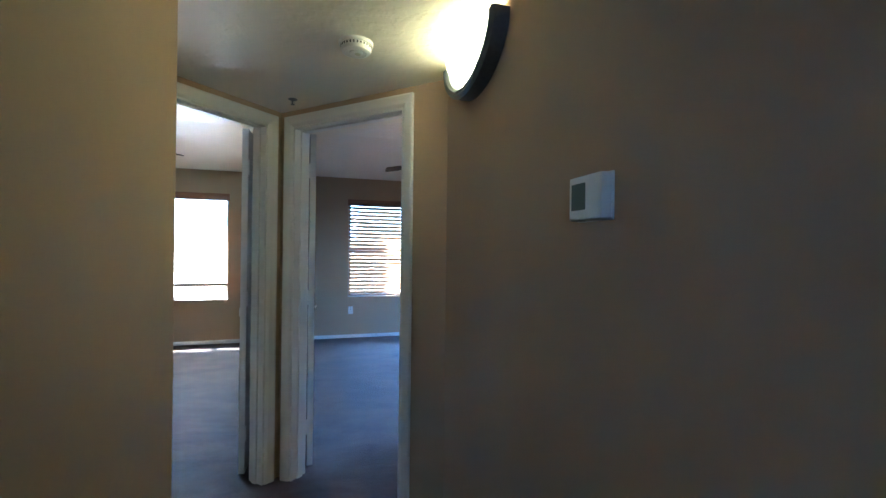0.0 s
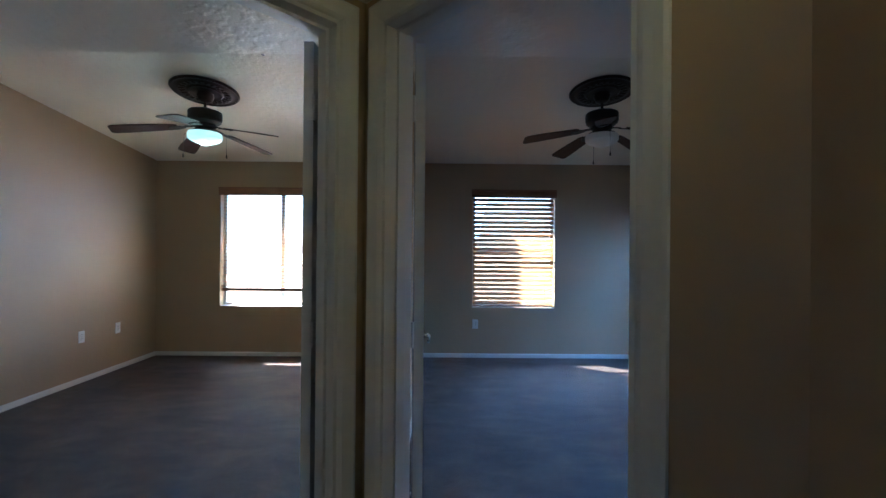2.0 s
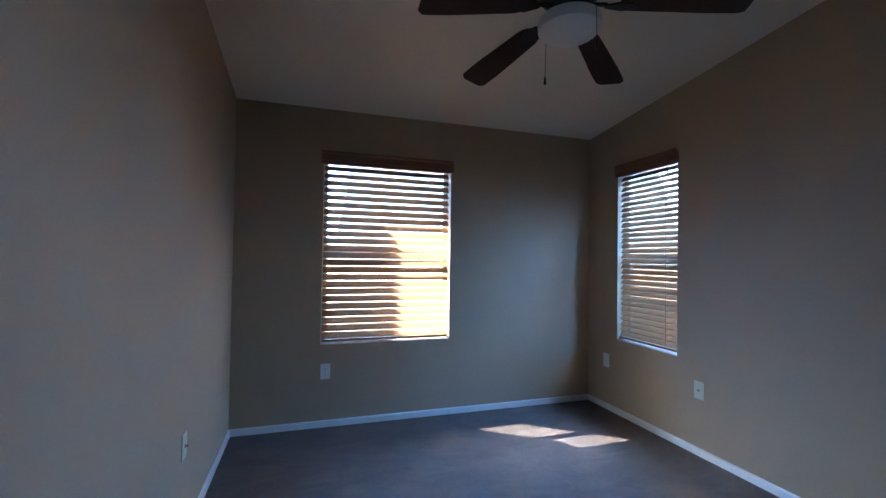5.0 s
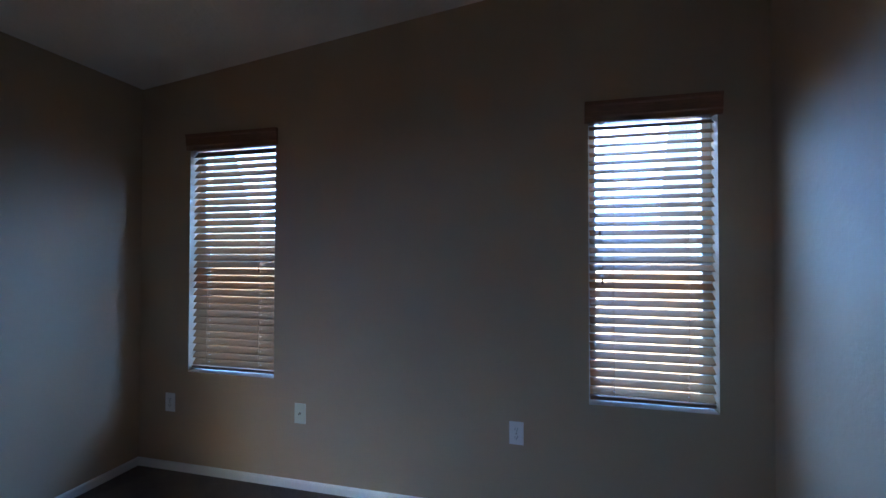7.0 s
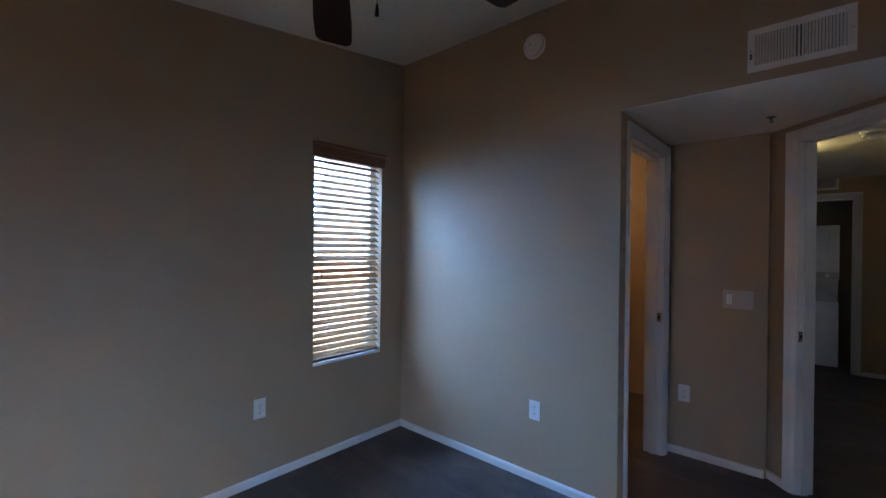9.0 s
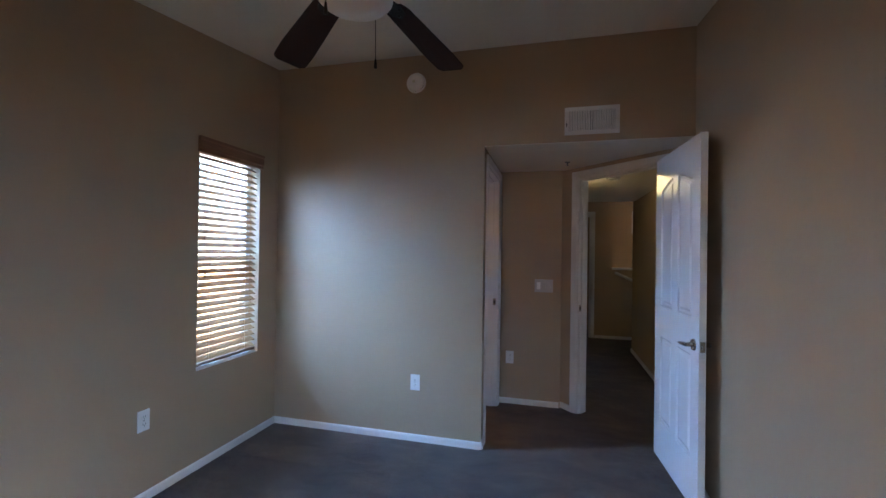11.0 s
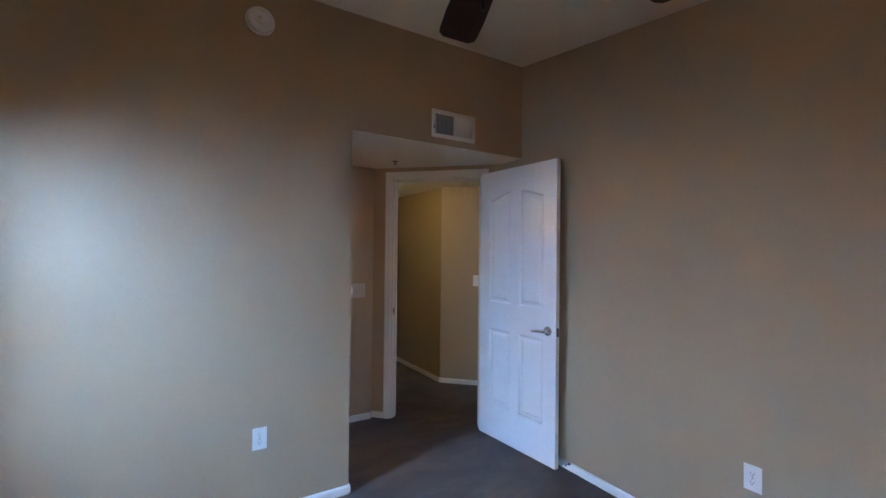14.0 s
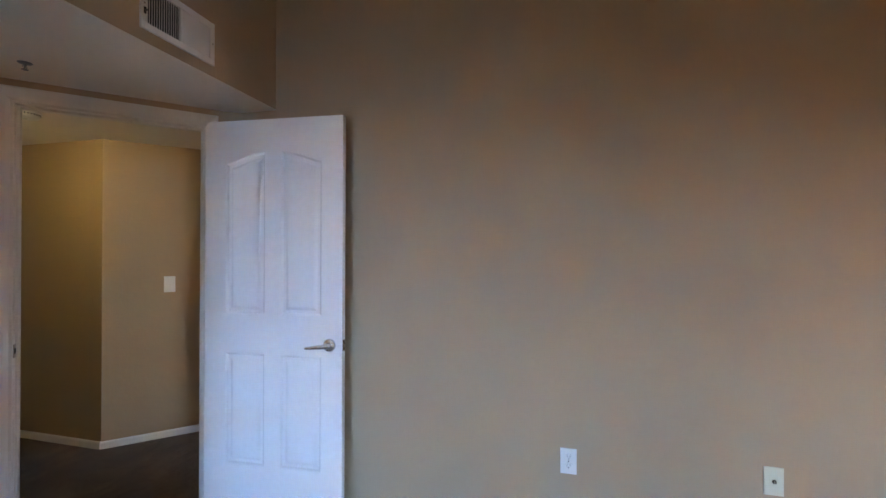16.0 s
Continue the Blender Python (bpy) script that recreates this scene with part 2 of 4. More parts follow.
def add_tube(bm, pts, r, seg=10):
    """A round bar along points, r a radius or one for each point."""
    pts = [Vector(p) for p in pts]
    rad = r if isinstance(r, (list, tuple)) else [r] * len(pts)
    rings = []
    for i, p in enumerate(pts):
        t = (pts[min(i + 1, len(pts) - 1)] - pts[max(i - 1, 0)]).normalized()
        side = t.cross(Vector((0, 0, 1)) if abs(t.z) < 0.9 else Vector((1, 0, 0))).normalized()
        up = side.cross(t)
        rings.append([bm.verts.new(p + rad[i] * (math.cos(a) * side + math.sin(a) * up)) for a in (2 * math.pi * k / seg for k in range(seg))])
    for a, b in zip(rings, rings[1:]):
        for k in range(seg):
            bm.faces.new((a[k], a[(k + 1) % seg], b[(k + 1) % seg], b[k]))
    bm.faces.new(rings[0][::-1])
    bm.faces.new(rings[-1])


def finish(name, bm, mat, smooth=False):
    bmesh.ops.recalc_face_normals(bm, faces=bm.faces)
    me = bpy.data.meshes.new(name)
    bm.to_mesh(me)
    bm.free()
    if smooth:
        for p in me.polygons:
            p.use_smooth = True
        me.set_sharp_from_angle(angle=radians(35))
    me.materials.append(mat)
    return me


def part(name, bm, mat, parent, label="", smooth=False, m=None):
    ob = new(name, finish(name, bm, mat, smooth))
    ob.parent = parent
    if m is not None:
        ob.matrix_local = m
    return tagged(ob, label=label)


def thing(name, label, category, m=None, group="", kind=""):
    ob = new(name)
    ob.empty_display_size = 0.05
    if m is not None:
        ob.matrix_world = m
    return tagged(ob, label=label, category=category, group=group, kind=kind)


def solid(name, bm, mat, label, category="", kind="structure", smooth=False, m=None):
    ob = new(name, finish(name, bm, mat, smooth))
    if m is not None:
        ob.matrix_world = m
    return tagged(ob, label=label, category=category, kind=kind)


# ---- structure ----


def wall_run(name, p0, p1, thick, z0, z1, holes=(), label="beige painted drywall wall with orange-peel texture"):
    """A wall whose visible face runs from p0 to p1; it grows to the left of that way by thick."""
    p0, p1 = Vector(p0), Vector(p1)
    d = p1 - p0
    L = d.length
    z0 = FL - 0.01 if z0 == 0 else z0
    holes = [(a, b, z0 if h0 == 0 else h0, h1) for a, b, h0, h1 in holes]
    m = Matrix.Translation((p0.x, p0.y, 0)) @ Matrix.Rotation(math.atan2(d.y, d.x), 4, 'Z')
    y0, y1 = min(0, thick), max(0, thick)
    bm = bmesh.new()
    s = 0.0
    for a, b, h0, h1 in sorted(holes):
        if a > s:
            add_box(bm, s, y0, z0, a, y1, z1)
        if h0 > z0:
            add_box(bm, a, y0, z0, b, y1, h0)
        if h1 < z1:
            add_box(bm, a, y0, h1, b, y1, z1)
        s = b
    if s < L:
        add_box(bm, s, y0, z0, L, y1, z1)
    bmesh.ops.transform(bm, matrix=m, verts=bm.verts)
    return solid(name, bm, WALL, label, "wall")


TW = 0.15
DOOR_H = 2.045
S0, S1 = 0.092, 0.872                          # door openings along the slanting walls
SL0, SL1 = 0.094, 0.884
q = math.sqrt(0.5)
ZTOP = 3.05
wall_run("wall_north", (-3.55, YN), (XE + TW, YN), TW, -0.1, 2.75,
         [(N2[0] + 3.55, N2[1] + 3.55, ZWIN0, ZWIN1), (N1[0] + 3.55, N1[1] + 3.55, ZWIN0, ZWIN1)])
wall_run("wall_east", (XE, -2.2), (XE, YN), -TW, -0.1, ZTOP,
         [(E2[0] + 2.2, E2[1] + 2.2, ZWIN0, ZWIN1), (E1[0] + 2.2, E1[1] + 2.2, ZWIN0, ZWIN1)])
wall_run("wall_south", (XW, YS), (XE, YS), -0.12, 0, ZTOP, [(0.0, 1.348, 0, ZS + 0.004)])
wall_run("wall_south_second", (XLW, YS), (-0.10, YS), -0.12, 0, ZTOP, [(0.845, 3.245, 0, ZS + 0.004)])
bm = bmesh.new()
add_prism(bm, [(VX, VY), (VX + T45 * q, VY + T45 * q), (0, VY + 0.158), (0, YN), (-0.10, YN), (-0.10, VY + 0.12), (VX - T45 * q, VY + T45 * q)], FL - 0.01, ZTOP)
solid("wall_between", bm, WALL, "beige painted drywall wall between the two bedrooms", "wall")
RE = (0.75, VY - (0.75 - VX))                  # end of the slanting wall of the walked bedroom
wall_run("wall_door_right", (VX, VY), RE, T45, 0, ZS + 0.02, [(S0, S1, 0, DOOR_H)])
LE = (-0.7375, VY - (VX + 0.7375))
wall_run("wall_door_left", (VX, VY), LE, -T45, 0, ZS + 0.02, [(SL0, SL1, 0, DOOR_H)])
wall_run("wall_alcove_back", (0.79, -1.0), (1.348, -1.0), -0.10, 0, ZS + 0.02)
wall_run("wall_alcove_side", (1.348, -1.10), (1.348, -0.12), -0.12, 0, ZS + 0.02, [(0.212, 0.952, 0, DOOR_H)])
wall_run("wall_hall_right", RE, (0.75, -3.35), 0.11, 0, ZS + 0.02)
HC = (-0.25, -1.56)
wall_run("wall_hall_left", (-0.25, -3.62), HC, 0.12, 0, ZS + 0.02)
wall_run("wall_hall_slant", HC, LE, 0.12, 0, ZS + 0.02)
wall_run("wall_second_alcove_back", (-2.5, -1.0), (-0.855, -1.0), -0.10, 0, ZS + 0.02)
wall_run("wall_second_alcove_side", (-2.5, -0.12), (-2.5, -1.10), -0.12, 0, ZS + 0.02)
wall_run("wall_second_west", (XLW, YN), (XLW, -2.0), -TW, -0.1, ZTOP)
# hall end, laundry closet, stairwell, bathroom
wall_run("wall_hall_end", (-0.083, -4.5), (1.6, -4.5), -0.12, 0, 2.6, [(0.325, 1.133, 0, 2.03)])
wall_run("wall_landing_east", (1.6, -5.4), (1.6, -3.24), -0.12, 0, 2.6)
wall_run("wall_landing_return", (0.86, -3.35), (1.6, -3.35), 0.11, 0, 2.6)
wall_run("wall_closet_back", (0.1, -5.35), (1.6, -5.35), -0.1, 0, 2.6)
wall_run("wall_closet_side", (0.14, -5.35), (0.14, -4.62), 0.1, 0, 2.6)
wall_run("wall_stairwell_half", (-1.9, -4.5), (-0.083, -4.5), -0.12, -2.6, 1.122)
wall_run("wall_stairwell_far", (-2.1, -6.1), (0.15, -6.1), -0.12, -2.6, 2.75, [(0.70, 1.45, 1.80, 2.24)])
wall_run("wall_stairwell_east", (0.04, -6.1), (0.04, -4.62), -0.10, -2.6, 2.75)
wall_run("wall_stairwell_west", (-2.0, -3.5), (-2.0, -6.1), -0.12, -2.6, 2.75)
wall_run("wall_landing_north", (-1.9, -3.62), (-0.345, -3.62), 0.12, 0, 2.75)
wall_run("wall_bath_south", (1.348, -2.1), (XE, -2.1), -0.1, 0, 2.6)
wall_run("wall_bath_west", (1.48, -2.1), (1.48, -1.10), 0.1, 0, 2.6)
wall_run("wall_bath_north", (1.48, -0.13), (XE, -0.13), 0.005, 0, 2.5)

bm = bmesh.new()
add_prism(bm, [(-3.55, YN + TW), (-3.55, -3.62), (-1.9, -3.62), (-1.9, -4.62), (0.0, -4.62), (0.0, -5.5), (1.75, -5.5), (1.75, -2.3), (XE + TW, -2.3), (XE + TW, YN + TW)], -0.1, FL)
solid("floor", bm, CARPET, "brown-grey cut pile carpet with vacuum strokes", "carpet")


def slope_slab(name, x0, x1, y0, y1):
    bm = bmesh.new()
    vs = add_box(bm, x0, y0, 0, x1, y1, 0.08)
    for v in vs:
        v.co.z += ceil_z(v.co.y)
    return solid(name, bm, CEIL, "off-white textured sloping ceiling", "ceiling")


slope_slab("ceiling_bedroom", -0.05, XE + 0.05, -0.05, YN + 0.05)
slope_slab("ceiling_second_bedroom", XLW - 0.05, -0.05, -0.05, YN + 0.05)


def flat_slab(name, x0, x1, y0, y1, z):
    bm = bmesh.new()
    add_box(bm, x0, y0, z, x1, y1, z + 0.08)
    return solid(name, bm, CEIL, "low off-white textured flat ceiling", "ceiling")


flat_slab("ceiling_hall", -2.6, 1.45, -3.5, -0.003, ZS)
flat_slab("ceiling_landing", -2.1, 1.72, -6.2, -3.5, 2.50)
flat_slab("ceiling_bath", 1.45, XE + 0.1, -2.2, -0.1, 2.45)

# outside
bm = bmesh.new()
add_box(bm, -400, -400, -3.4, 400, 400, -3.2)
solid("ground", bm, GROUND, "dry sandy ground outside", "ground")
# unseen overhang added to keep sun off the upper blinds
bm = bmesh.new()
add_box(bm, -3.9, YN + TW, 2.42, XE + 0.5, YN + TW + 0.42, 2.55)
add_box(bm, XE + TW, -2.4, 2.42, XE + TW + 0.42, YN + TW, 2.55)
solid("shade_eave", bm, STUCCO, "unseen stucco eave added to shade the windows", "eave")
# unseen block, placed so its shadow covers the north blind's left part
bm = bmesh.new()
add_box(bm, -0.55, YN + TW, -3.2, 0.42, YN + TW + 0.50, 2.42)
solid("sun_block_popout", bm, STUCCO, "unseen stucco block added to shade part of a window", "wall")
# plain slab added above the ceilings, out of view
bm = bmesh.new()
add_box(bm, -3.75, -6.4, 3.06, XE + 0.4, YN + 0.4, 3.2)
solid("roof", bm, STUCCO, "plain unseen roof slab added over the rooms", "roof")

# ---- trim ----


def baseboard(p0, p1, h=0.050, t=0.013):
    """White baseboard along a wall's foot; the room lies to the right of the way from p0 to p1."""
    p0, p1 = Vector(p0), Vector(p1)
    d = p1 - p0
    m = Matrix.Translation((p0.x, p0.y, FL)) @ Matrix.Rotation(math.atan2(d.y, d.x), 4, 'Z')
    bm = bmesh.new()
    prof = [(0, 0), (-t, 0), (-t, h - 0.012), (-t * 0.75, h - 0.004), (-t * 0.35, h), (0, h)]
    a = [bm.verts.new((0, y, z)) for y, z in prof]
    b = [bm.verts.new((d.length, y, z)) for y, z in prof]
    bm.faces.new(a)
    bm.faces.new(b[::-1])
    for i in range(len(prof)):
        j = (i + 1) % len(prof)
        bm.faces.new((a[i], b[i], b[j], a[j]))
    return solid("baseboard", bm, TRIM, "white painted wooden baseboard", "baseboard", m=m)


def slant(s, off=0.0, side=1):
    """A plan point on the slanting door wall: s along it from the corner, off towards the bedroom."""
    x = s * q + off * q
    return (VX + x, VY - s * q + off * q) if side > 0 else (VX - x, VY - s * q + off * q)


CAS = 0.059
bs_ = 0.014
for a, b in [((XW, YN), (XE, YN)), ((XE, YN), (XE, YS)), ((XE, YS), (1.348, YS)), ((1.348, 0.0), (1.348, -0.088)),
             ((1.348, -1.0), (0.80, -1.0)), (slant(1.06, T45), slant(S1 + CAS, T45)), ((XW, -0.19), (XW, YN)),
             ((XLW, YN), (-0.10, YN)), ((XLW, 0), (XLW, YN)), ((-0.10, YN), (-0.10, -0.24)), ((-2.5, 0), (XLW, 0)),
             (slant(1.1), (0.75, -1.145)), ((0.75, -1.145), (0.75, -3.35)), ((-0.25, -3.62), HC), (HC, LE),
             (slant(0.97, 0, -1), slant(SL1 + CAS, 0, -1)), ((0.18, -4.5), (-0.083, -4.5)), ((-0.083, -4.5), (-1.9, -4.5)),
             ((1.348, -4.5), (1.11, -4.5))]:
    if (Vector(a) - Vector(b)).length > 0.01:
        baseboard(*((a, b)))


def casing_set(m, w, h, thick, parent_name="door_frame", label="white painted door frame with moulded casing", both=True):
    """A door frame in an opening w wide; x along the wall, y through it from 0 to thick."""
    root = thing(parent_name, label, "door frame", m, kind="structure")
    prof = [(0.0, 0.0), (CAS, 0.0), (CAS, 0.017), (CAS - 0.008, 0.019), (CAS * 0.55, 0.014), (0.014, 0.011), (0.006, 0.006)]
    sides = [(0, -1)] + ([(thick, 1)] if both else [])
    for y, sg in sides:
        for x, dr in ((0.004, -1), (w - 0.004, 1)):
            bm = bmesh.new()
            lo = [bm.verts.new((x + dr * u, y + sg * v, FL)) for u, v in prof]
            hi = [bm.verts.new((x + dr * u, y + sg * v, h + u - 0.004)) for u, v in prof]
            bm.faces.new(lo)
            bm.faces.new(hi[::-1])
            for i in range(len(prof)):
                j = (i + 1) % len(prof)
                bm.faces.new((lo[i], hi[i], hi[j], lo[j]))
            part("side_casing", bm, TRIM, root)
        bm = bmesh.new()
        a = [bm.verts.new((0.004 - u, y + sg * v, h + u - 0.004)) for u, v in prof]
        b = [bm.verts.new((w - 0.004 + u, y + sg * v, h + u - 0.004)) for u, v in prof]
        bm.faces.new(a)
        bm.faces.new(b[::-1])
        for i in range(len(prof)):
            j = (i + 1) % len(prof)
            bm.faces.new((a[i], b[i], b[j], a[j]))
        part("head_casing", bm, TRIM, root)
    for x0, x1 in ((0, 0.016), (w - 0.016, w)):
        bm = bmesh.new()
        add_box(bm, x0, 0.001, FL, x1, thick - 0.001, h - 0.016, bevel=0.0015)
        part("jamb", bm, TRIM, root)
    bm = bmesh.new()
    add_box(bm, 0, 0.001, h - 0.016, w, thick - 0.001, h, bevel=0.0015)
    part("head_jamb", bm, TRIM, root)
    for x0, x1, z0, z1 in ((0.016, 0.027, FL, h - 0.016), (w - 0.027, w - 0.016, FL, h - 0.016), (0.027, w - 0.027, h - 0.027, h - 0.016)):
        bm = bmesh.new()
        add_box(bm, x0, thick * 0.38, z0, x1, thick * 0.38 + 0.036, z1, bevel=0.002)
        part("door_stop_strip", bm, TRIM, root)
    return root


W45 = S1 - S0
MR = Matrix.Translation((*slant(S0), 0)) @ Matrix.Rotation(radians(-45), 4, 'Z')
frame_r = casing_set(MR, W45, DOOR_H, T45)
# the second door's frame is the mirror of the first: run from the far jamb to the corner
ML = Matrix.Translation((*slant(SL1, 0, -1), 0)) @ Matrix.Rotation(radians(45), 4, 'Z')
frame_l = casing_set(ML, SL1 - SL0, DOOR_H, T45)
MB = Matrix.Translation((1.348, -0.888, 0)) @ Matrix.Rotation(radians(90), 4, 'Z') @ Matrix.Scale(-1, 4, (0, 1, 0))
frame_b = casing_set(MB, 0.74, DOOR_H, 0.12)
MC = Matrix.Translation((1.05, -4.5, 0)) @ Matrix.Rotation(radians(180), 4, 'Z')
casing_set(MC, 0.808, 2.03, 0.12, label="white painted laundry closet door frame", both=False)


def strike(root, x, y, z, w=0.003):
    bm = bmesh.new()
    add_box(bm, x - w, y - 0.014, z - 0.03, x + w, y + 0.014, z + 0.03, bevel=0.002)
    st = part("strike_plate", bm, CHROME, root, "small metal strike plate")
    bm = bmesh.new()
    add_box(bm, x - w - 0.001, y - 0.006, z - 0.012, x + w + 0.001, y + 0.006, z + 0.012)
    part("latch_hole", bm, DARK, st)


strike(frame_r, W45 - 0.017, T45 - 0.025, 0.90)
strike(frame_l, 0.017, T45 - 0.025, 0.90)
strike(frame_b, 0.017, 0.03, 0.93)

# ---- doors ----


def arch_top(x, x0, x1, zlow, rise, mirror):
    """Height of the panels' arched top: the two panels together make one arch."""
    u = (x - x0) / (x1 - x0)
    u = u if not mirror else 1 - u
    return zlow + rise * max(0.0, math.sin(u * math.pi / 2)) ** 1.4


def panel_outline(x0, x1, z0, z1, rise=0.0, mirror=False, k=8):
    pts = [(x0, z0), (x1, z0)]
    if rise <= 0:
        return pts + [(x1, z1), (x0, z1)]
    for i in range(k + 1):
        x = x1 + (x0 - x1) * i / k
        pts.append((x, arch_top(x, x0, x1, z1 - rise, rise, mirror)))
    return pts


def inset_outline(pts, d):
    out = []
    n = len(pts)
    for i in range(n):
        p, a, b = Vector(pts[i]), Vector(pts[i - 1]), Vector(pts[(i + 1) % n])
        e1, e2 = (p - a).normalized(), (b - p).normalized()
        n1, n2 = Vector((-e1.y, e1.x)), Vector((-e2.y, e2.x))
        nn = (n1 + n2).normalized()
        out.append(p + nn * d / max(0.4, nn.dot(n1)))
    return [(v.x, v.y) for v in out]


def panel_door(label, m, w=0.762, h=2.052, th=0.035, handle_x=0.695):
    """A moulded four-panel door: hinge edge at x 0, body from y 0 to th."""
    root = thing("door", label, "door", m, kind="")
    xs = [(0.112, 0.336), (0.426, 0.650)]
    zl, zu = (0.257, 0.837), (1.042, 1.882)
    rise = 0.055

    def boxpart(nm, x0, x1, z0, z1):
        bm = bmesh.new()
        add_box(bm, x0, 0, z0, x1, th, z1)
        return part(nm, bm, DOORP, root)
    boxpart("stile", 0, xs[0][0], 0.0, h)
    boxpart("stile", xs[1][1], w, 0.0, h)
    boxpart("middle_stile", xs[0][1], xs[1][0], zl[0], zu[1])
    boxpart("bottom_rail", xs[0][0], xs[1][1], 0, zl[0])
    for a, b in xs:
        boxpart("lock_rail", a, b, zl[1], zu[0])
    # the top rail is cut to the arch
    bm = bmesh.new()
    outline = [(xs[0][0], h), (xs[0][0], zu[1] - rise)]
    outline += [(x, z) for x, z in reversed(panel_outline(*xs[0], *zu, rise)[2:])][1:]
    outline += [(xs[1][0], zu[1])]
    outline += [(x, z) for x, z in reversed(panel_outline(*xs[1], *zu, rise, True)[2:])][1:]
    outline += [(xs[1][1], h)]
    va = [bm.verts.new((x, 0, z)) for x, z in outline]
    vb = [bm.verts.new((x, th, z)) for x, z in outline]
    fa, fb = bm.faces.new(va), bm.faces.new(vb[::-1])
    for i in range(len(outline)):
        j = (i + 1) % len(outline)
        bm.faces.new((va[i], va[j], vb[j], vb[i]))
    bmesh.ops.triangulate(bm, faces=[fa, fb])
    part("top_rail", bm, DOORP, root)
    for i, (a, b) in enumerate(xs):
        for (z0, z1), rs in ((zl, 0.0), (zu, rise)):
            o0 = panel_outline(a, b, z0, z1, rs, i == 1)
            bm = bmesh.new()
            for y, sg in ((0.0, 1), (th, -1)):
                steps = [(0.0, 0.0), (0.006, 0.004), (0.011, 0.009), (0.026, 0.0095), (0.040, 0.003), (0.046, 0.002)]
                rings = [[bm.verts.new((x, y + sg * dp, z)) for x, z in (inset_outline(o0, ins) if ins else o0)] for ins, dp in steps]
                for r0, r1 in zip(rings, rings[1:]):
                    for k in range(len(r0)):
                        kk = (k + 1) % len(r0)
                        bm.faces.new((r0[k], r0[kk], r1[kk], r1[k]))
                f = bm.faces.new(rings[-1])
                bmesh.ops.triangulate(bm, faces=[f])
            part("raised_panel", bm, DOORP, root)
    # lever handles on both faces
    hz = 0.899
    for y, sg in ((0.0, -1), (th, 1)):
        mm = Matrix.Translation((handle_x, y, hz)) @ Matrix.Rotation(radians(90) * (1 if sg < 0 else -1), 4, 'X')
        bm = bmesh.new()
        add_turned(bm, [(0.0, 0.0), (0.033, 0.0), (0.033, 0.004), (0.029, 0.010), (0.016, 0.013), (0.0125, 0.020), (0.0125, 0.042), (0.0, 0.044)], 28, mm, close=False)
        ro = part("rosette", bm, CHROME, root, "round satin nickel rosette", smooth=True)
        bm = bmesh.new()
        yy = y + sg * 0.044
        path = [(handle_x + 0.006, yy - sg * 0.004, hz), (handle_x - 0.012, yy + sg * 0.004, hz + 0.001), (handle_x - 0.035, yy + sg * 0.006, hz - 0.001),
                (handle_x - 0.070, yy + sg * 0.004, hz - 0.006), (handle_x - 0.098, yy - sg * 0.001, hz - 0.010), (handle_x - 0.112, yy - sg * 0.004, hz - 0.011)]
        add_tube(bm, path, [0.0115, 0.0115, 0.0105, 0.009, 0.008, 0.006], 12)
        part("lever", bm, CHROME, ro, "satin nickel lever handle", smooth=True)
    bm = bmesh.new()
    add_box(bm, w - 0.001, th / 2 - 0.0125, hz - 0.028, w + 0.0015, th / 2 + 0.0125, hz + 0.028, bevel=0.0006)
    lp = part("latch_plate", bm, CHROME, root)
    bm = bmesh.new()
    add_prism(bm, [(w, th / 2 - 0.007), (w + 0.010, th / 2 - 0.004), (w + 0.006, th / 2 + 0.007), (w, th / 2 + 0.007)], hz - 0.009, hz + 0.009)
    part("latch", bm, CHROME, lp)
    for z in (0.242, 1.042, 1.822):
        bm = bmesh.new()
        yk = th + 0.004
        for k in range(5):
            z0 = z - 0.045 + k * 0.018
            add_turned(bm, [(0.0055, z0), (0.0055, z0 + 0.017)], 10, Matrix.Translation((-0.005, yk, 0)))
        add_box(bm, -0.0025, th * 0.2, z - 0.045, 0.0, th, z + 0.045)
        add_box(bm, -0.010, yk - 0.002, z - 0.044, 0.0, yk, z + 0.044)
        part("hinge", bm, DOORP, root, "painted-over metal butt hinge", smooth=True)
    return root


A, B = Vector((0.158, -0.300)), Vector((0.106, 0.466))
ang = math.atan2(B.y - A.y, B.x - A.x)
panel_door("white four-panel bedroom door standing open beside the wall",
           Matrix.Translation((A.x, A.y, 0.012 + FL)) @ Matrix.Rotation(ang, 4, 'Z'))
A, B = Vector((-0.264, -0.303)), Vector((-0.216, 0.459))
ang = math.atan2(B.y - A.y, B.x - A.x)
mir = Matrix.Translation((A.x, A.y, 0.012 + FL)) @ Matrix.Rotation(ang, 4, 'Z') @ Matrix.Scale(-1, 4, (0, 1, 0))
panel_door("white four-panel door of the second bedroom standing open", mir)

# spring door stop on the baseboard behind the open door
ds = thing("door_stop", "small white-tipped spring door stop on the baseboard", "door stop", pose(0.013, 0.50, 0.045 + FL, 0, 90, 0))
bm = bmesh.new()
add_turned(bm, [(0, 0), (0.011, 0), (0.011, 0.004), (0.005, 0.007), (0, 0.007)], 16, close=False)
part("base", bm, CHROME, ds, smooth=True)
bm = bmesh.new()
add_tube(bm, [(0.0045 * math.cos(a * 0.9), 0.0045 * math.sin(a * 0.9), 0.006 + a * 0.0009) for a in range(0, 52)], 0.0012, 6)
part("spring", bm, CHROME, ds, smooth=True)
bm = bmesh.new()
add_turned(bm, [(0, 0.05), (0.007, 0.05), (0.0075, 0.060), (0.005, 0.064), (0, 0.064)], 14, close=False)
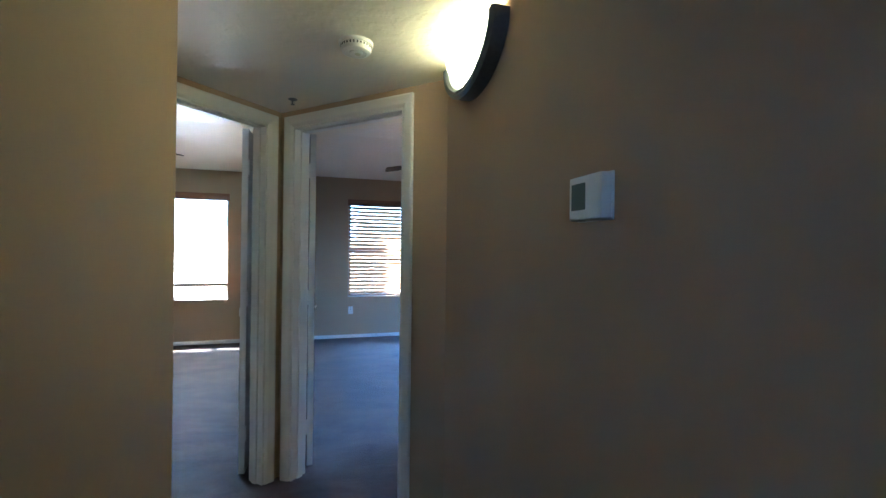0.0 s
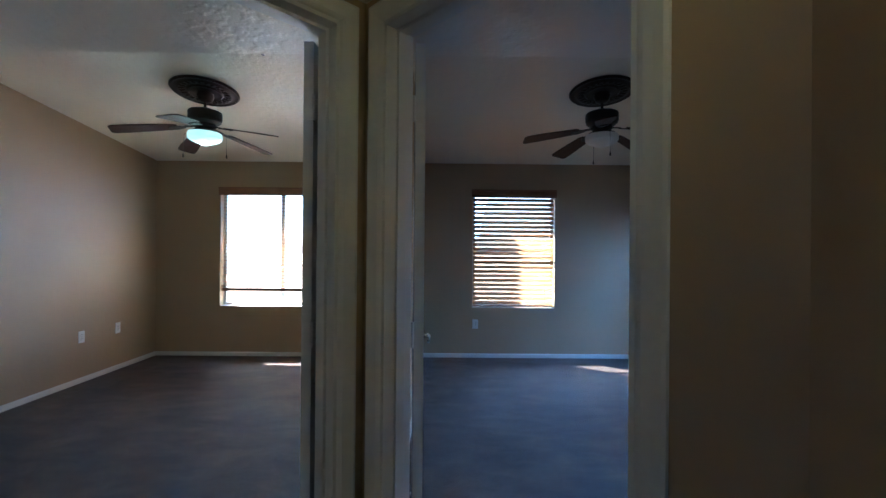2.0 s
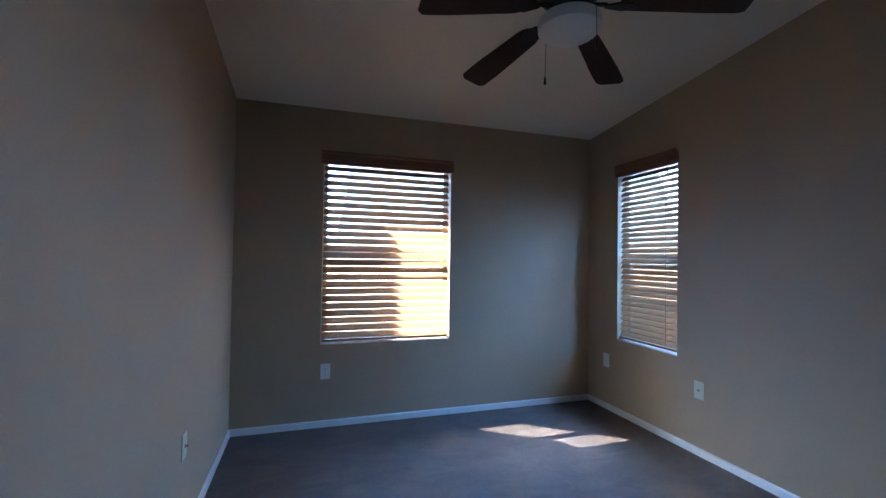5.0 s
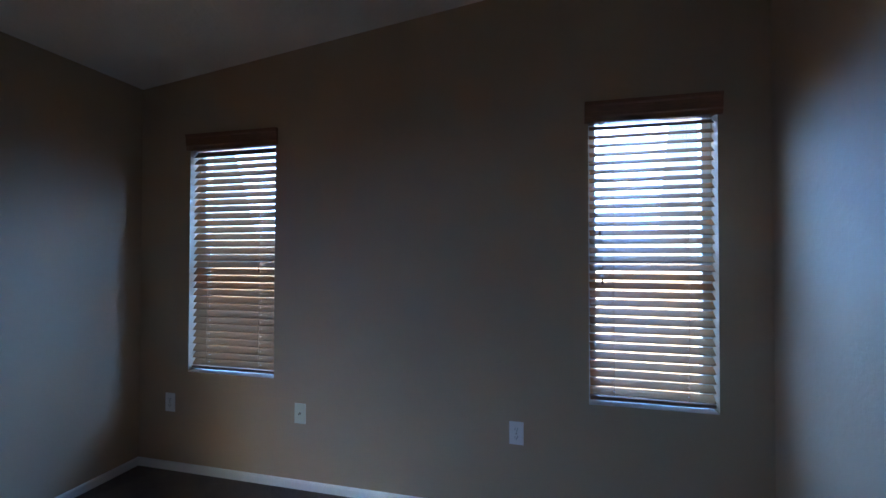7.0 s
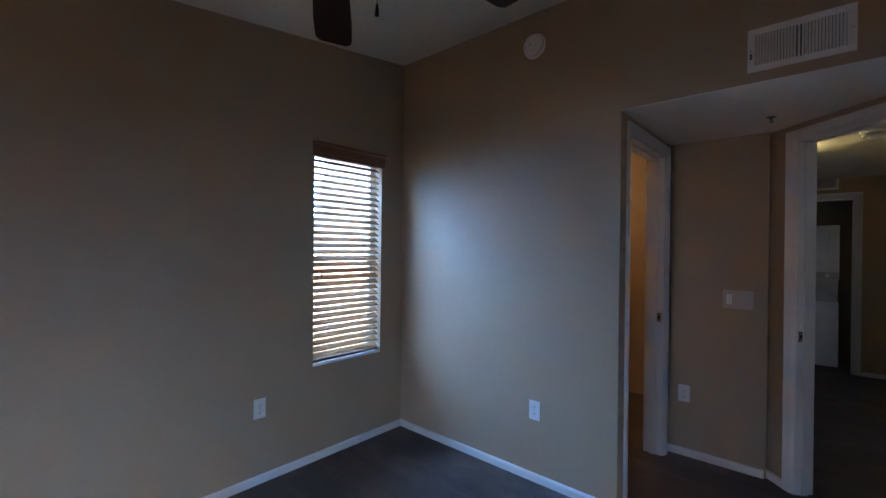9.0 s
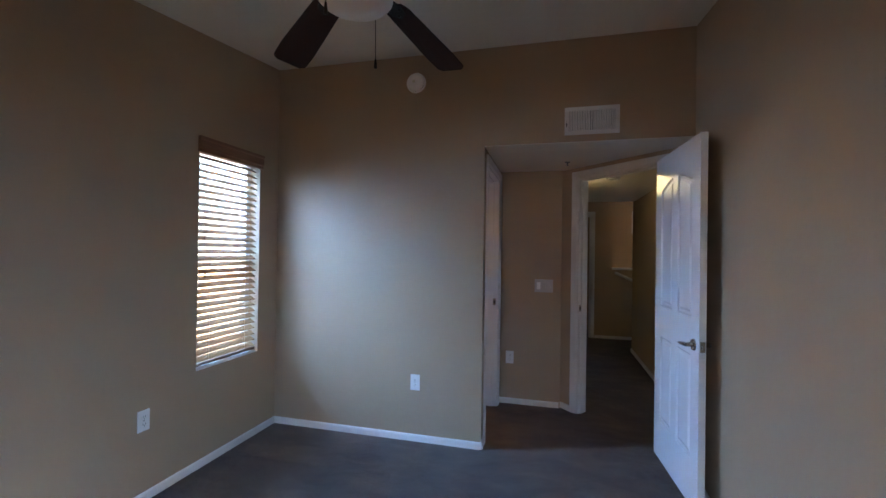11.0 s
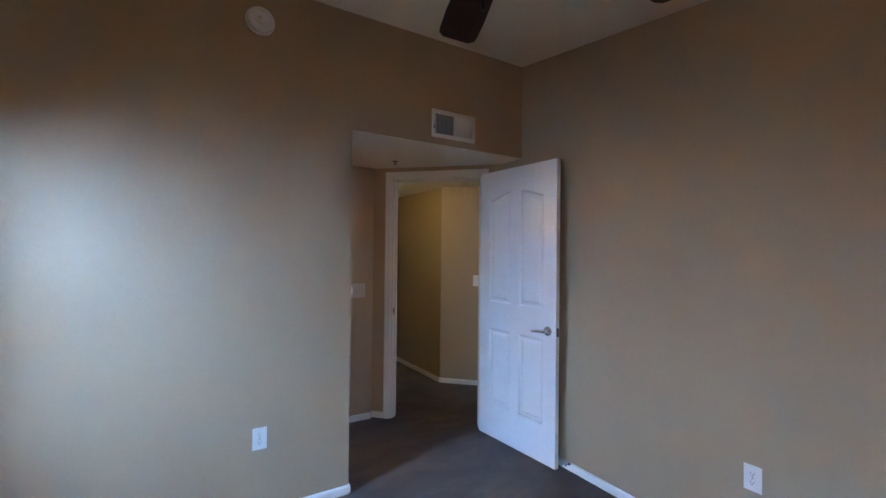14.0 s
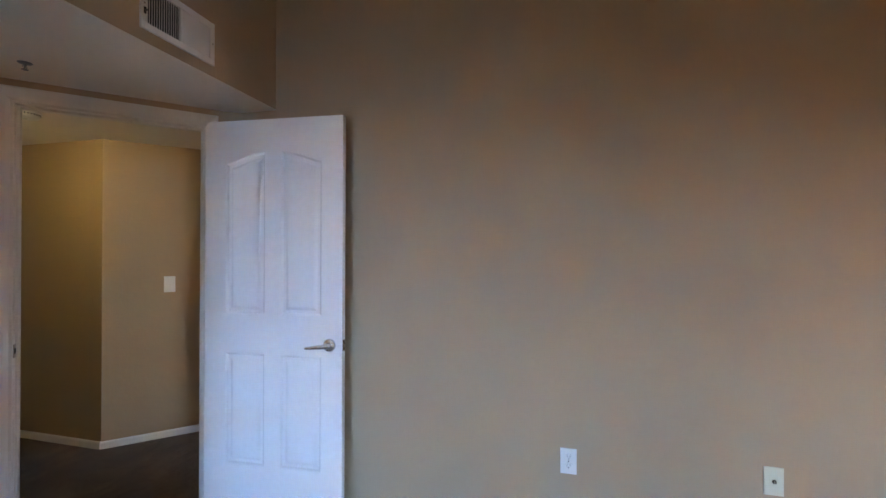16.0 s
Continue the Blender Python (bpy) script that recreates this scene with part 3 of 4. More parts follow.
part("rubber_tip", bm, PLASTIC, ds, "white rubber tip", smooth=True)

# ---- windows and blinds ----


def window_unit(name, m, w, style="hung"):
    """Window in its recess: x along the wall, y outward from the room face, z from the sill."""
    h = ZWIN1 - ZWIN0
    root = thing(name, "white vinyl window set deep in a drywall recess", "window", m, kind="structure")
    f, y0, y1 = 0.042, 0.085, 0.145

    def bar(nm, x0, x1, z0, z1, a=y0, b=y1):
        bm = bmesh.new()
        add_box(bm, x0, a, z0, x1, b, z1, bevel=0.003)
        return part(nm, bm, VINYL, root)
    bar("window_frame", 0, f, 0, h)
    bar("window_frame", w - f, w, 0, h)
    bar("window_frame", f, w - f, 0, f)
    bar("window_frame", f, w - f, h - f, h)
    bm = bmesh.new()
    add_box(bm, 0.002, 0.002, -0.006, w - 0.002, 0.085, 0.004, bevel=0.002)
    part("window_sill", bm, TRIM, root, "white painted sill")
    if style == "hung":
        bar("meeting_rail", f, w - f, h * 0.49 - 0.02, h * 0.49 + 0.02, 0.095, 0.14)
        panes = [(f, w - f, f, h * 0.49 - 0.02), (f, w - f, h * 0.49 + 0.02, h - f)]
    else:
        bar("meeting_stile", w / 2 - 0.025, w / 2 + 0.025, f, h - f, 0.095, 0.14)
        panes = [(f, w / 2 - 0.025, f, h - f), (w / 2 + 0.025, w - f, f, h - f)]
    for a, b, c, d in panes:
        bm = bmesh.new()
        add_box(bm, a, 0.118, c, b, 0.122, d)
        p = part("pane", bm, GLASS, root)
        p.visible_shadow = False
    if style != "hung":
        for a, b, c, d in panes:
            for k in (0.34, 0.66):
                bm = bmesh.new()
                add_box(bm, a, 0.112, c + (d - c) * k - 0.007, b, 0.1165, c + (d - c) * k + 0.007)
                part("muntin", bm, VINYL, root)
    return root


def blind(label, m, w, pitch, depth, tilt, n_tapes, drop=0.0, tassels=(), seed=1, stack=0.008, slots=True):
    """Wooden venetian blind in a recess w wide; x along, y outward, z from the sill."""
    rnd = random.Random(seed)
    h = ZWIN1 - ZWIN0
    root = thing("venetian_blind", label, "window blind", m)
    # valance with returned ends and a moulded face
    bm = bmesh.new()
    z0, z1 = h - 0.062, h + 0.040
    prof = [(-0.004, z0), (-0.016, z0 + 0.004), (-0.016, z0 + 0.022), (-0.021, z0 + 0.030), (-0.021, z1 - 0.026), (-0.026, z1 - 0.016), (-0.026, z1), (-0.004, z1)]
    a = [bm.verts.new((-0.018, y, z)) for y, z in prof]
    b = [bm.verts.new((w + 0.018, y, z)) for y, z in prof]
    bm.faces.new(a)
    bm.faces.new(b[::-1])
    for i in range(len(prof)):
        j = (i + 1) % len(prof)
        bm.faces.new((a[i], b[i], b[j], a[j]))
    part("valance", bm, VALW, root, "brown stained wooden valance")
    bm = bmesh.new()
    add_box(bm, 0.006, 0.006, h - 0.055, w - 0.006, 0.062, h - 0.004, bevel=0.002)
    part("headrail", bm, VALW, root)
    # slats share one mesh
    yc = 0.040
    bm = bmesh.new()
    tk = 0.0028
    tapes = [0.12 + (w - 0.24) * i / max(1, n_tapes - 1) for i in range(n_tapes)]
    us = [-0.5, -0.3, -0.034, 0.034, 0.3, 0.5]
    xs = sorted([0.008, w - 0.008] + [t - 0.006 for t in tapes] + [t + 0.006 for t in tapes])

    def layer(dz):
        return [[bm.verts.new((x, u * depth, 0.0008 * (1 - (2 * u) ** 2) + dz)) for u in us] for x in xs]
    lo, hi = layer(-tk / 2), layer(tk / 2)
    nx, nu = len(xs) - 1, len(us) - 1
    # each ladder has a routed slot through the slat for the lift cord
    solid_cell = [[not (slots and i % 2 == 1 and j == 2) for j in range(nu)] for i in range(nx)]
    for i in range(nx):
        for j in range(nu):
            if not solid_cell[i][j]:
                continue
            bm.faces.new((lo[i][j], lo[i][j + 1], lo[i + 1][j + 1], lo[i + 1][j]))
            bm.faces.new((hi[i][j], hi[i + 1][j], hi[i + 1][j + 1], hi[i][j + 1]))
            for di, dj, a, b in ((-1, 0, (i, j), (i, j + 1)), (1, 0, (i + 1, j + 1), (i + 1, j)), (0, -1, (i + 1, j), (i, j)), (0, 1, (i, j + 1), (i + 1, j + 1))):
                p, q = i + di, j + dj
                if p < 0 or q < 0 or p >= nx or q >= nu or not solid_cell[p][q]:
                    bm.faces.new((lo[a[0]][a[1]], hi[a[0]][a[1]], hi[b[0]][b[1]], lo[b[0]][b[1]]))
    me = finish("slat", bm, WOOD, smooth=True)
    zb = 0.030 + drop
    z = h - 0.055 - pitch * 0.55
    while z > zb + stack + 0.012:
        ob = new("slat", me)
        ob.parent = root
        ob.matrix_local = pose(rnd.uniform(-0.001, 0.001), yc, z + rnd.uniform(-0.0008, 0.0008), tilt + rnd.uniform(-1.3, 1.3), rnd.uniform(-0.08, 0.08), 0)
        z -= pitch
    bm = bmesh.new()
    add_box(bm, 0.008, yc - depth * 0.48, zb - 0.010, w - 0.008, yc + depth * 0.48, zb + stack, bevel=0.003)
    part("bottom_rail", bm, VALW, root, "brown wooden bottom rail")
    for i in range(n_tapes):
        x = 0.12 + (w - 0.24) * i / max(1, n_tapes - 1)
        for y in (yc - depth * 0.46, yc + depth * 0.46):
            bm = bmesh.new()
            add_tube(bm, [(x, y, zb), (x, y, h - 0.05)], 0.0011, 6)
            part("ladder_cord", bm, CORD, root)
    for x, zt in tassels:
        bm = bmesh.new()
        add_tube(bm, [(x, 0.006, zt), (x, 0.006, h - 0.06)], 0.0010, 6)
        c = part("pull_cord", bm, CORD, root)
        bm = bmesh.new()
        add_turned(bm, [(0.0, zt - 0.032), (0.006, zt - 0.030), (0.0065, zt - 0.022), (0.003, zt - 0.006), (0.004, zt), (0.0, zt + 0.002)], 12,
                   Matrix.Translation((x, 0.006, 0)), close=False)
        part("tassel", bm, VALW, c, "dark wooden tassel", smooth=True)
    return root


mN1 = Matrix.Translation((N1[0], YN, ZWIN0))
mN2 = Matrix.Translation((N2[0], YN, ZWIN0))
mE1 = Matrix.Translation((XE, E1[1], ZWIN0)) @ Matrix.Rotation(radians(-90), 4, 'Z')
mE2 = Matrix.Translation((XE, E2[1], ZWIN0)) @ Matrix.Rotation(radians(-90), 4, 'Z')
window_unit("window_1", mN1, N1[1] - N1[0])
window_unit("window_2", mN2, N2[1] - N2[0], "sliding")
window_unit("window_3", mE1, E1[1] - E1[0])
window_unit("window_4", mE2, E2[1] - E2[0])
blind("brown stained wooden venetian blind, wide slats tilted half open", mN1, N1[1] - N1[0], 0.0565, 0.0635, 45, 3, tassels=((0.47, 1.10),), seed=3, slots=False)
blind("brown stained wooden venetian blind with slats turned flat open", mN2, N2[1] - N2[0], 0.0445, 0.050, 3, 4, drop=0.165, seed=4, stack=0.030)
blind("narrow brown wooden venetian blind, slats tilted nearly shut", mE1, E1[1] - E1[0], 0.0437, 0.050, 51, 2, tassels=((0.50, 0.66), (0.52, 1.36)), seed=5)
blind("narrow brown wooden venetian blind, slats tilted half open", mE2, E2[1] - E2[0], 0.0437, 0.050, 34, 2, tassels=((0.055, 0.86), (0.065, 0.62)), seed=6)
mS = Matrix.Translation((-2.1 + 0.70 + 0.75, -6.1, 1.80)) @ Matrix.Rotation(radians(180), 4, 'Z')
root = thing("window_5", "small bright stairwell window", "window", mS, kind="structure")
bm = bmesh.new()
for b in ((0, 0.75, 0, 0.03), (0, 0.75, 0.41, 0.44), (0, 0.03, 0.03, 0.41), (0.72, 0.75, 0.03, 0.41)):
    add_box(bm, b[0], 0.06, b[2], b[1], 0.11, b[3])
part("window_frame", bm, VINYL, root)
bm = bmesh.new()
add_box(bm, 0.03, 0.08, 0.03, 0.72, 0.085, 0.41)
part("pane", bm, GLASS, root).visible_shadow = False

# ---- ceiling fans ----


def ceiling_fan(label, x, y, zb, turn, lit, chains, medal=0.26):
    zc = ceil_z(y)
    zb += 0.115
    root = thing("ceiling_fan", label, "ceiling fan", Matrix.Translation((x, y, zc)))
    dz = zb - zc
    tilt = Matrix.Rotation(-math.atan(0.119), 4, 'X')
    bm = bmesh.new()
    prof = [(0.0, -0.004), (medal, -0.002), (medal, -0.010), (medal - 0.012, -0.020), (medal - 0.028, -0.014), (medal - 0.045, -0.012), (medal - 0.065, -0.022),
            (medal - 0.10, -0.016), (0.14, -0.014), (0.125, -0.026), (0.10, -0.020), (0.075, -0.024), (0.0, -0.024)]
    add_turned(bm, prof, 64, tilt, close=False)
    md = part("ceiling_medallion", bm, BRONZE, root, "dark ornate round ceiling medallion", smooth=True)
    leaf = bmesh.new()
    bmesh.ops.create_icosphere(leaf, subdivisions=2, radius=1.0)
    leaf = finish("relief_leaf", leaf, BRONZE, smooth=True)
    spots = []
    for i in range(24):
        a = 2 * math.pi * i / 24
        r = medal - 0.085
        mm = tilt @ Matrix.Translation((r * math.cos(a), r * math.sin(a), -0.016)) @ Matrix.Rotation(a, 4, 'Z') @ Matrix.Diagonal((0.026, 0.017, 0.011, 1))
        spots.append(mm)
    for i in range(16):
        a = 2 * math.pi * i / 16
        mm = tilt @ Matrix.Translation((0.155 * math.cos(a), 0.155 * math.sin(a), -0.015)) @ Matrix.Rotation(a + 0.5, 4, 'Z') @ Matrix.Diagonal((0.018, 0.010, 0.009, 1))
        spots.append(mm)
    for mm in spots:
        ob = new("relief_leaf", leaf)
        ob.parent, ob.matrix_local = md, mm
    bm = bmesh.new()
    add_turned(bm, [(0.0, -0.02), (0.062, -0.02), (0.066, -0.05), (0.05, -0.085), (0.02, -0.10), (0.0, -0.10)], 28, close=False)
    part("canopy", bm, BRONZE, root, smooth=True)
    bm = bmesh.new()
    add_turned(bm, [(0.011, -0.09), (0.011, dz + 0.13)], 14)
    part("downrod", bm, BRONZE, root, smooth=True)
    bm = bmesh.new()
    add_turned(bm, [(0.0, dz + 0.150), (0.030, dz + 0.148), (0.060, dz + 0.128), (0.118, dz + 0.118), (0.128, dz + 0.108), (0.128, dz + 0.050), (0.120, dz + 0.040), (0.122, dz + 0.032),
                    (0.105, dz + 0.018), (0.085, dz + 0.010), (0.085, dz - 0.010), (0.060, dz - 0.030), (0.0, dz - 0.030)], 40, close=False)
    part("motor_housing", bm, BRONZE, root, "dark bronze motor housing", smooth=True)
    # blades share one mesh
    bm = bmesh.new()
    r0, r1, n = 0.200, 0.648, 25
    left, right = [], []
    for i in range(n + 1):
        u = i / n
        wd = 0.052 + 0.020 * min(1, u * 1.4)
        xx = r0 + (r1 - r0) * u
        if u > 0.92:
            e = (u - 0.92) / 0.08
            wd *= (1 - (0.80 * e) ** 3.0) ** 0.5
        if u < 0.07:
            wd *= 0.75 + 0.25 * u / 0.07
        left.append((xx, wd))
        right.append((xx, -wd))
    add_prism(bm, left[::-1] + right, -0.0035, 0.0035)
    mb = finish("blade", bm, DARKW)
    bm = bmesh.new()
    add_box(bm, 0.075, -0.014, -0.004, 0.150, 0.014, 0.004, bevel=0.002)
    add_prism(bm, [(0.14, -0.014), (0.20, -0.040), (0.245, -0.030), (0.265, 0.0), (0.245, 0.030), (0.20, 0.040), (0.14, 0.014)], -0.010, -0.004)
    for xx, yy in ((0.215, -0.022), (0.215, 0.022), (0.245, 0.0)):
        add_turned(bm, [(0.0, -0.014), (0.006, -0.013), (0.006, -0.010)], 10, Matrix.Translation((xx, yy, 0)), close=False)
    mi = finish("blade_iron", bm, BRONZE)
    for i in range(5):
        a = turn + 72 * i
        mm = Matrix.Translation((0, 0, dz)) @ Matrix.Rotation(radians(a), 4, 'Z') @ Matrix.Rotation(radians(10.0), 4, 'Y') @ Matrix.Rotation(radians(9), 4, 'X')
        iron = new("blade_iron", mi)
        iron.parent, iron.matrix_local = root, mm
        bl = new("blade", mb)
        bl.parent, bl.matrix_local = root, mm
    bm = bmesh.new()
    add_turned(bm, [(0.0, dz - 0.028), (0.075, dz - 0.030), (0.080, dz - 0.044), (0.108, dz - 0.052), (0.108, dz - 0.060), (0.0, dz - 0.060)], 36, close=False)
    part("light_fitter", bm, BRONZE, root, smooth=True)
    bm = bmesh.new()
    prof = [(0.100, dz - 0.058), (0.126, dz - 0.064), (0.130, dz - 0.080), (0.128, dz - 0.110), (0.112, dz - 0.126), (0.085, dz - 0.138), (0.050, dz - 0.152), (0.025, dz - 0.162), (0.0, dz - 0.164)]
    add_turned(bm, prof, 40, close=False)
    g = part("glass_shade", bm, FROSTLIT if lit else FROST, root, "lit white schoolhouse glass shade" if lit else "unlit frosted schoolhouse glass shade", smooth=True)
    if lit:
        g.visible_shadow = False
    for ax, ay, zz in chains:
        bm = bmesh.new()
        add_tube(bm, [(ax, ay, dz - 0.05), (ax * 1.45, ay * 1.45, dz - 0.07), (ax * 1.5, ay * 1.5, dz - zz)], 0.0013, 6)
        ch = part("pull_chain", bm, BRONZE, root)
        bm = bmesh.new()
        add_turned(bm, [(0.0, dz - zz - 0.036), (0.0065, dz - zz - 0.034), (0.0055, dz - zz - 0.018), (0.003, dz - zz), (0.0, dz - zz)], 12, Matrix.Translation((ax * 1.5, ay * 1.5, 0)), close=False)
        part("chain_fob", bm, BRONZE, ch, "dark wooden fob", smooth=True)
    return root


ceiling_fan("dark bronze five-blade ceiling fan with unlit glass shade", 1.528, 1.690, 2.225, 36.0, False, ((0.0, -0.118, 0.235), (0.0, 0.125, 0.228)))
ceiling_fan("dark bronze five-blade ceiling fan with its lamp lit", -1.748, 1.757, 2.225, 61.0, True, ((0.12, 0.0, 0.235), (-0.12, 0.0, 0.228)))

# ---- wall plates ----


def wall_matrix(x, y, z, facing):
    """Local x to the left along the wall as one faces it, y out of the wall into the room, z up; facing: yaw of the outward normal."""
    return Matrix.Translation((x, y, z)) @ Matrix.Rotation(radians(facing - 90), 4, 'Z')


def plate_body(bm, w, h, t=0.006):
    add_box(bm, -w / 2, 0, -h / 2, w / 2, t, h / 2, bevel=0.0025)


def outlet(x, y, z, facing, label="white duplex power outlet with cover plate", mat=None):
    mat = mat or PLASTIC
    root = thing("power_outlet", label, "outlet", wall_matrix(x, y, z, facing), group="wall outlets")
    bm = bmesh.new()
    plate_body(bm, 0.072, 0.116)
    part("cover_plate", bm, mat, root)
    for zz in (0.020, -0.020):
        bm = bmesh.new()
        add_prism(bm, [(0.017 * math.cos(a), 0.0145 * math.sin(a)) for a in (2 * math.pi * k / 20 for k in range(20))], 0.005, 0.0085,
                  Matrix.Translation((0, 0, zz)) @ Matrix.Rotation(radians(-90), 4, 'X'))
        rc = part("receptacle", bm, mat, root)
        bm = bmesh.new()
        add_box(bm, -0.0078, 0.0082, zz - 0.001, -0.0056, 0.0090, zz + 0.008)
        add_box(bm, 0.0056, 0.0082, zz - 0.001, 0.0078, 0.0090, zz + 0.007)
        add_turned(bm, [(0.0026, 0), (0.0026, 0.0008)], 10, Matrix.Translation((0, 0.0082, zz - 0.0075)) @ Matrix.Rotation(radians(-90), 4, 'X'))
        part("slots", bm, DARK, rc)
    bm = bmesh.new()
    add_turned(bm, [(0.0, 0.0075), (0.003, 0.007), (0.0032, 0.006)], 10, Matrix.Rotation(radians(-90), 4, 'X'), close=False)
    part("screw", bm, CHROME, root)
    return root


def jack_plate(x, y, z, facing, label):
    root = thing("cable_jack", label, "cable jack", wall_matrix(x, y, z, facing), group="cable jacks")
    bm = bmesh.new()
    plate_body(bm, 0.072, 0.116)
    part("cover_plate", bm, IVORY, root)
    bm = bmesh.new()
    add_turned(bm, [(0.0, 0.020), (0.0035, 0.020), (0.0045, 0.018), (0.0045, 0.009), (0.008, 0.009), (0.008, 0.006)], 12, Matrix.Rotation(radians(-90), 4, 'X'), close=False)
    part("coax_connector", bm, CHROME, root, "threaded metal connector", smooth=True)
    for zz in (0.042, -0.042):
        bm = bmesh.new()
        add_turned(bm, [(0.0, 0.0075), (0.003, 0.007), (0.0032, 0.006)], 10, Matrix.Translation((0, 0, zz)) @ Matrix.Rotation(radians(-90), 4, 'X'), close=False)
        part("screw", bm, IVORY, root)


def switch_plate(x, y, z, facing, gangs, label, plate=None):
    root = thing("light_switch", label, "light switch", wall_matrix(x, y, z, facing))
    w = 0.072 + 0.046 * (gangs - 1)
    bm = bmesh.new()
    plate_body(bm, w, 0.118)
    part("cover_plate", bm, plate or PLASTIC, root)
    for i in range(gangs):
        xx = (i - (gangs - 1) / 2) * 0.046
        bm = bmesh.new()
        vs = add_box(bm, xx - 0.016, 0.004, -0.033, xx + 0.016, 0.009, 0.033, bevel=0.0012)
        for v in vs:
            if v.is_valid and v.co.y > 0.006:
                v.co.y += 0.0028 * v.co.z / 0.033 * (1 if i % 2 else -1)
        # a given plate colour also dims every rocker but the last
        part("rocker", bm, PLASTIC if i == gangs - 1 or plate is None else plate, root)
    return root


outlet(XW, 1.548, 0.402, 0)
jack_plate(XW, 2.359, 0.42, 0, "almond coaxial cable jack plate low on the wall")
outlet(0.661, YN, 0.397, -90)
outlet(XE, 3.31, 0.40, 180)
jack_plate(XE, 2.385, 0.412, 180, "almond coaxial cable jack plate between windows")
outlet(XE, 1.143, 0.425, 180)
outlet(1.842, YS, 0.41, 90)
outlet(1.245, -1.0, 0.406, 90, "white power outlet in the entry alcove")
switch_plate(0.944, -1.0, 1.08, 90, 3, "three-gang rocker switch plate in the alcove, dimmed but for one lit-looking rocker", GREYP)
switch_plate(-0.53, -1.81 + 0.53, 1.108, 45, 1, "white single rocker switch in the hall")
outlet(XLW, 2.462, 0.43, 0)
outlet(XLW, 2.935, 0.435, 0)
outlet(-0.86, YN, 0.41, -90)

# ---- alarms, vents, sprinklers ----


def smoke_alarm(label, m, r=0.07):
    root = thing("smoke_alarm", label, "smoke alarm", m)
    bm = bmesh.new()
    add_turned(bm, [(0.0, 0.0), (r, 0.0), (r, 0.010), (r * 0.97, 0.013), (0.0, 0.013)], 40, close=False)
    part("mounting_ring", bm, PLASTIC, root, smooth=True)
    bm = bmesh.new()
    add_turned(bm, [(0.0, 0.012), (r * 0.90, 0.012), (r * 0.90, 0.026), (r * 0.82, 0.036), (r * 0.62, 0.041), (r * 0.58, 0.0375), (r * 0.40, 0.0375), (r * 0.36, 0.042), (0.0, 0.042)], 40, close=False)
    body = part("body", bm, PLASTIC, root, smooth=True)
    bm = bmesh.new()
    for i in range(28):
        a = 2 * math.pi * i / 28
        mm = Matrix.Rotation(a, 4, 'Z')
        add_box(bm, r * 0.885, -0.0024, 0.015, r * 0.906, 0.0024, 0.024, mm)
    part("sounder_slots", bm, DARK, body)
    bm = bmesh.new()
    add_turned(bm, [(0.0, 0.044), (0.010, 0.044), (0.011, 0.041)], 16, Matrix.Translation((r * 0.1, 0, 0)), close=False)
    part("test_button", bm, IVORY, body, smooth=True)


smoke_alarm("round white smoke alarm high on the bedroom wall", Matrix.Translation((1.868, 0.0, 2.632)) @ Matrix.Rotation(radians(-90), 4, 'X'), 0.074)
smoke_alarm("round white smoke alarm on the hall ceiling", Matrix.Translation((0.308, -1.375, ZS)) @ Matrix.Rotation(radians(180), 4, 'X'), 0.066)


def sprinkler(x, y, z, label="small metal fire sprinkler head in the ceiling"):
    root = thing("sprinkler_head", label, "sprinkler", Matrix.Translation((x, y, z)) @ Matrix.Scale(0.7, 4), group="sprinkler heads")
    bm = bmesh.new()
    add_turned(bm, [(0.0, 0.002), (0.034, 0.001), (0.034, -0.002), (0.026, -0.006), (0.014, -0.008), (0.0, -0.008)], 24, close=False)
    part("escutcheon", bm, PEWTER, root, smooth=True)
    bm = bmesh.new()
    add_turned(bm, [(0.008, -0.006), (0.008, -0.016), (0.004, -0.018), (0.004, -0.036), (0.0, -0.036)], 12, close=False)
    for s in (-1, 1):
        add_tube(bm, [(s * 0.008, 0, -0.014), (s * 0.011, 0, -0.026), (s * 0.004, 0, -0.038)], 0.0018, 6)
    part("frame_arms", bm, PEWTER, root, smooth=True)
    bm = bmesh.new()
    add_turned(bm, [(0.0, -0.038), (0.016, -0.039), (0.016, -0.041), (0.0, -0.041)], 18, close=False)
    part("deflector", bm, PEWTER, root)


sprinkler(0.035, -0.638, ZS)
sprinkler(0.76, -0.642, ZS)
sprinkler(-1.03, 1.18, ceil_z(1.18))
sprinkler(0.745, 1.118, ceil_z(1.118))


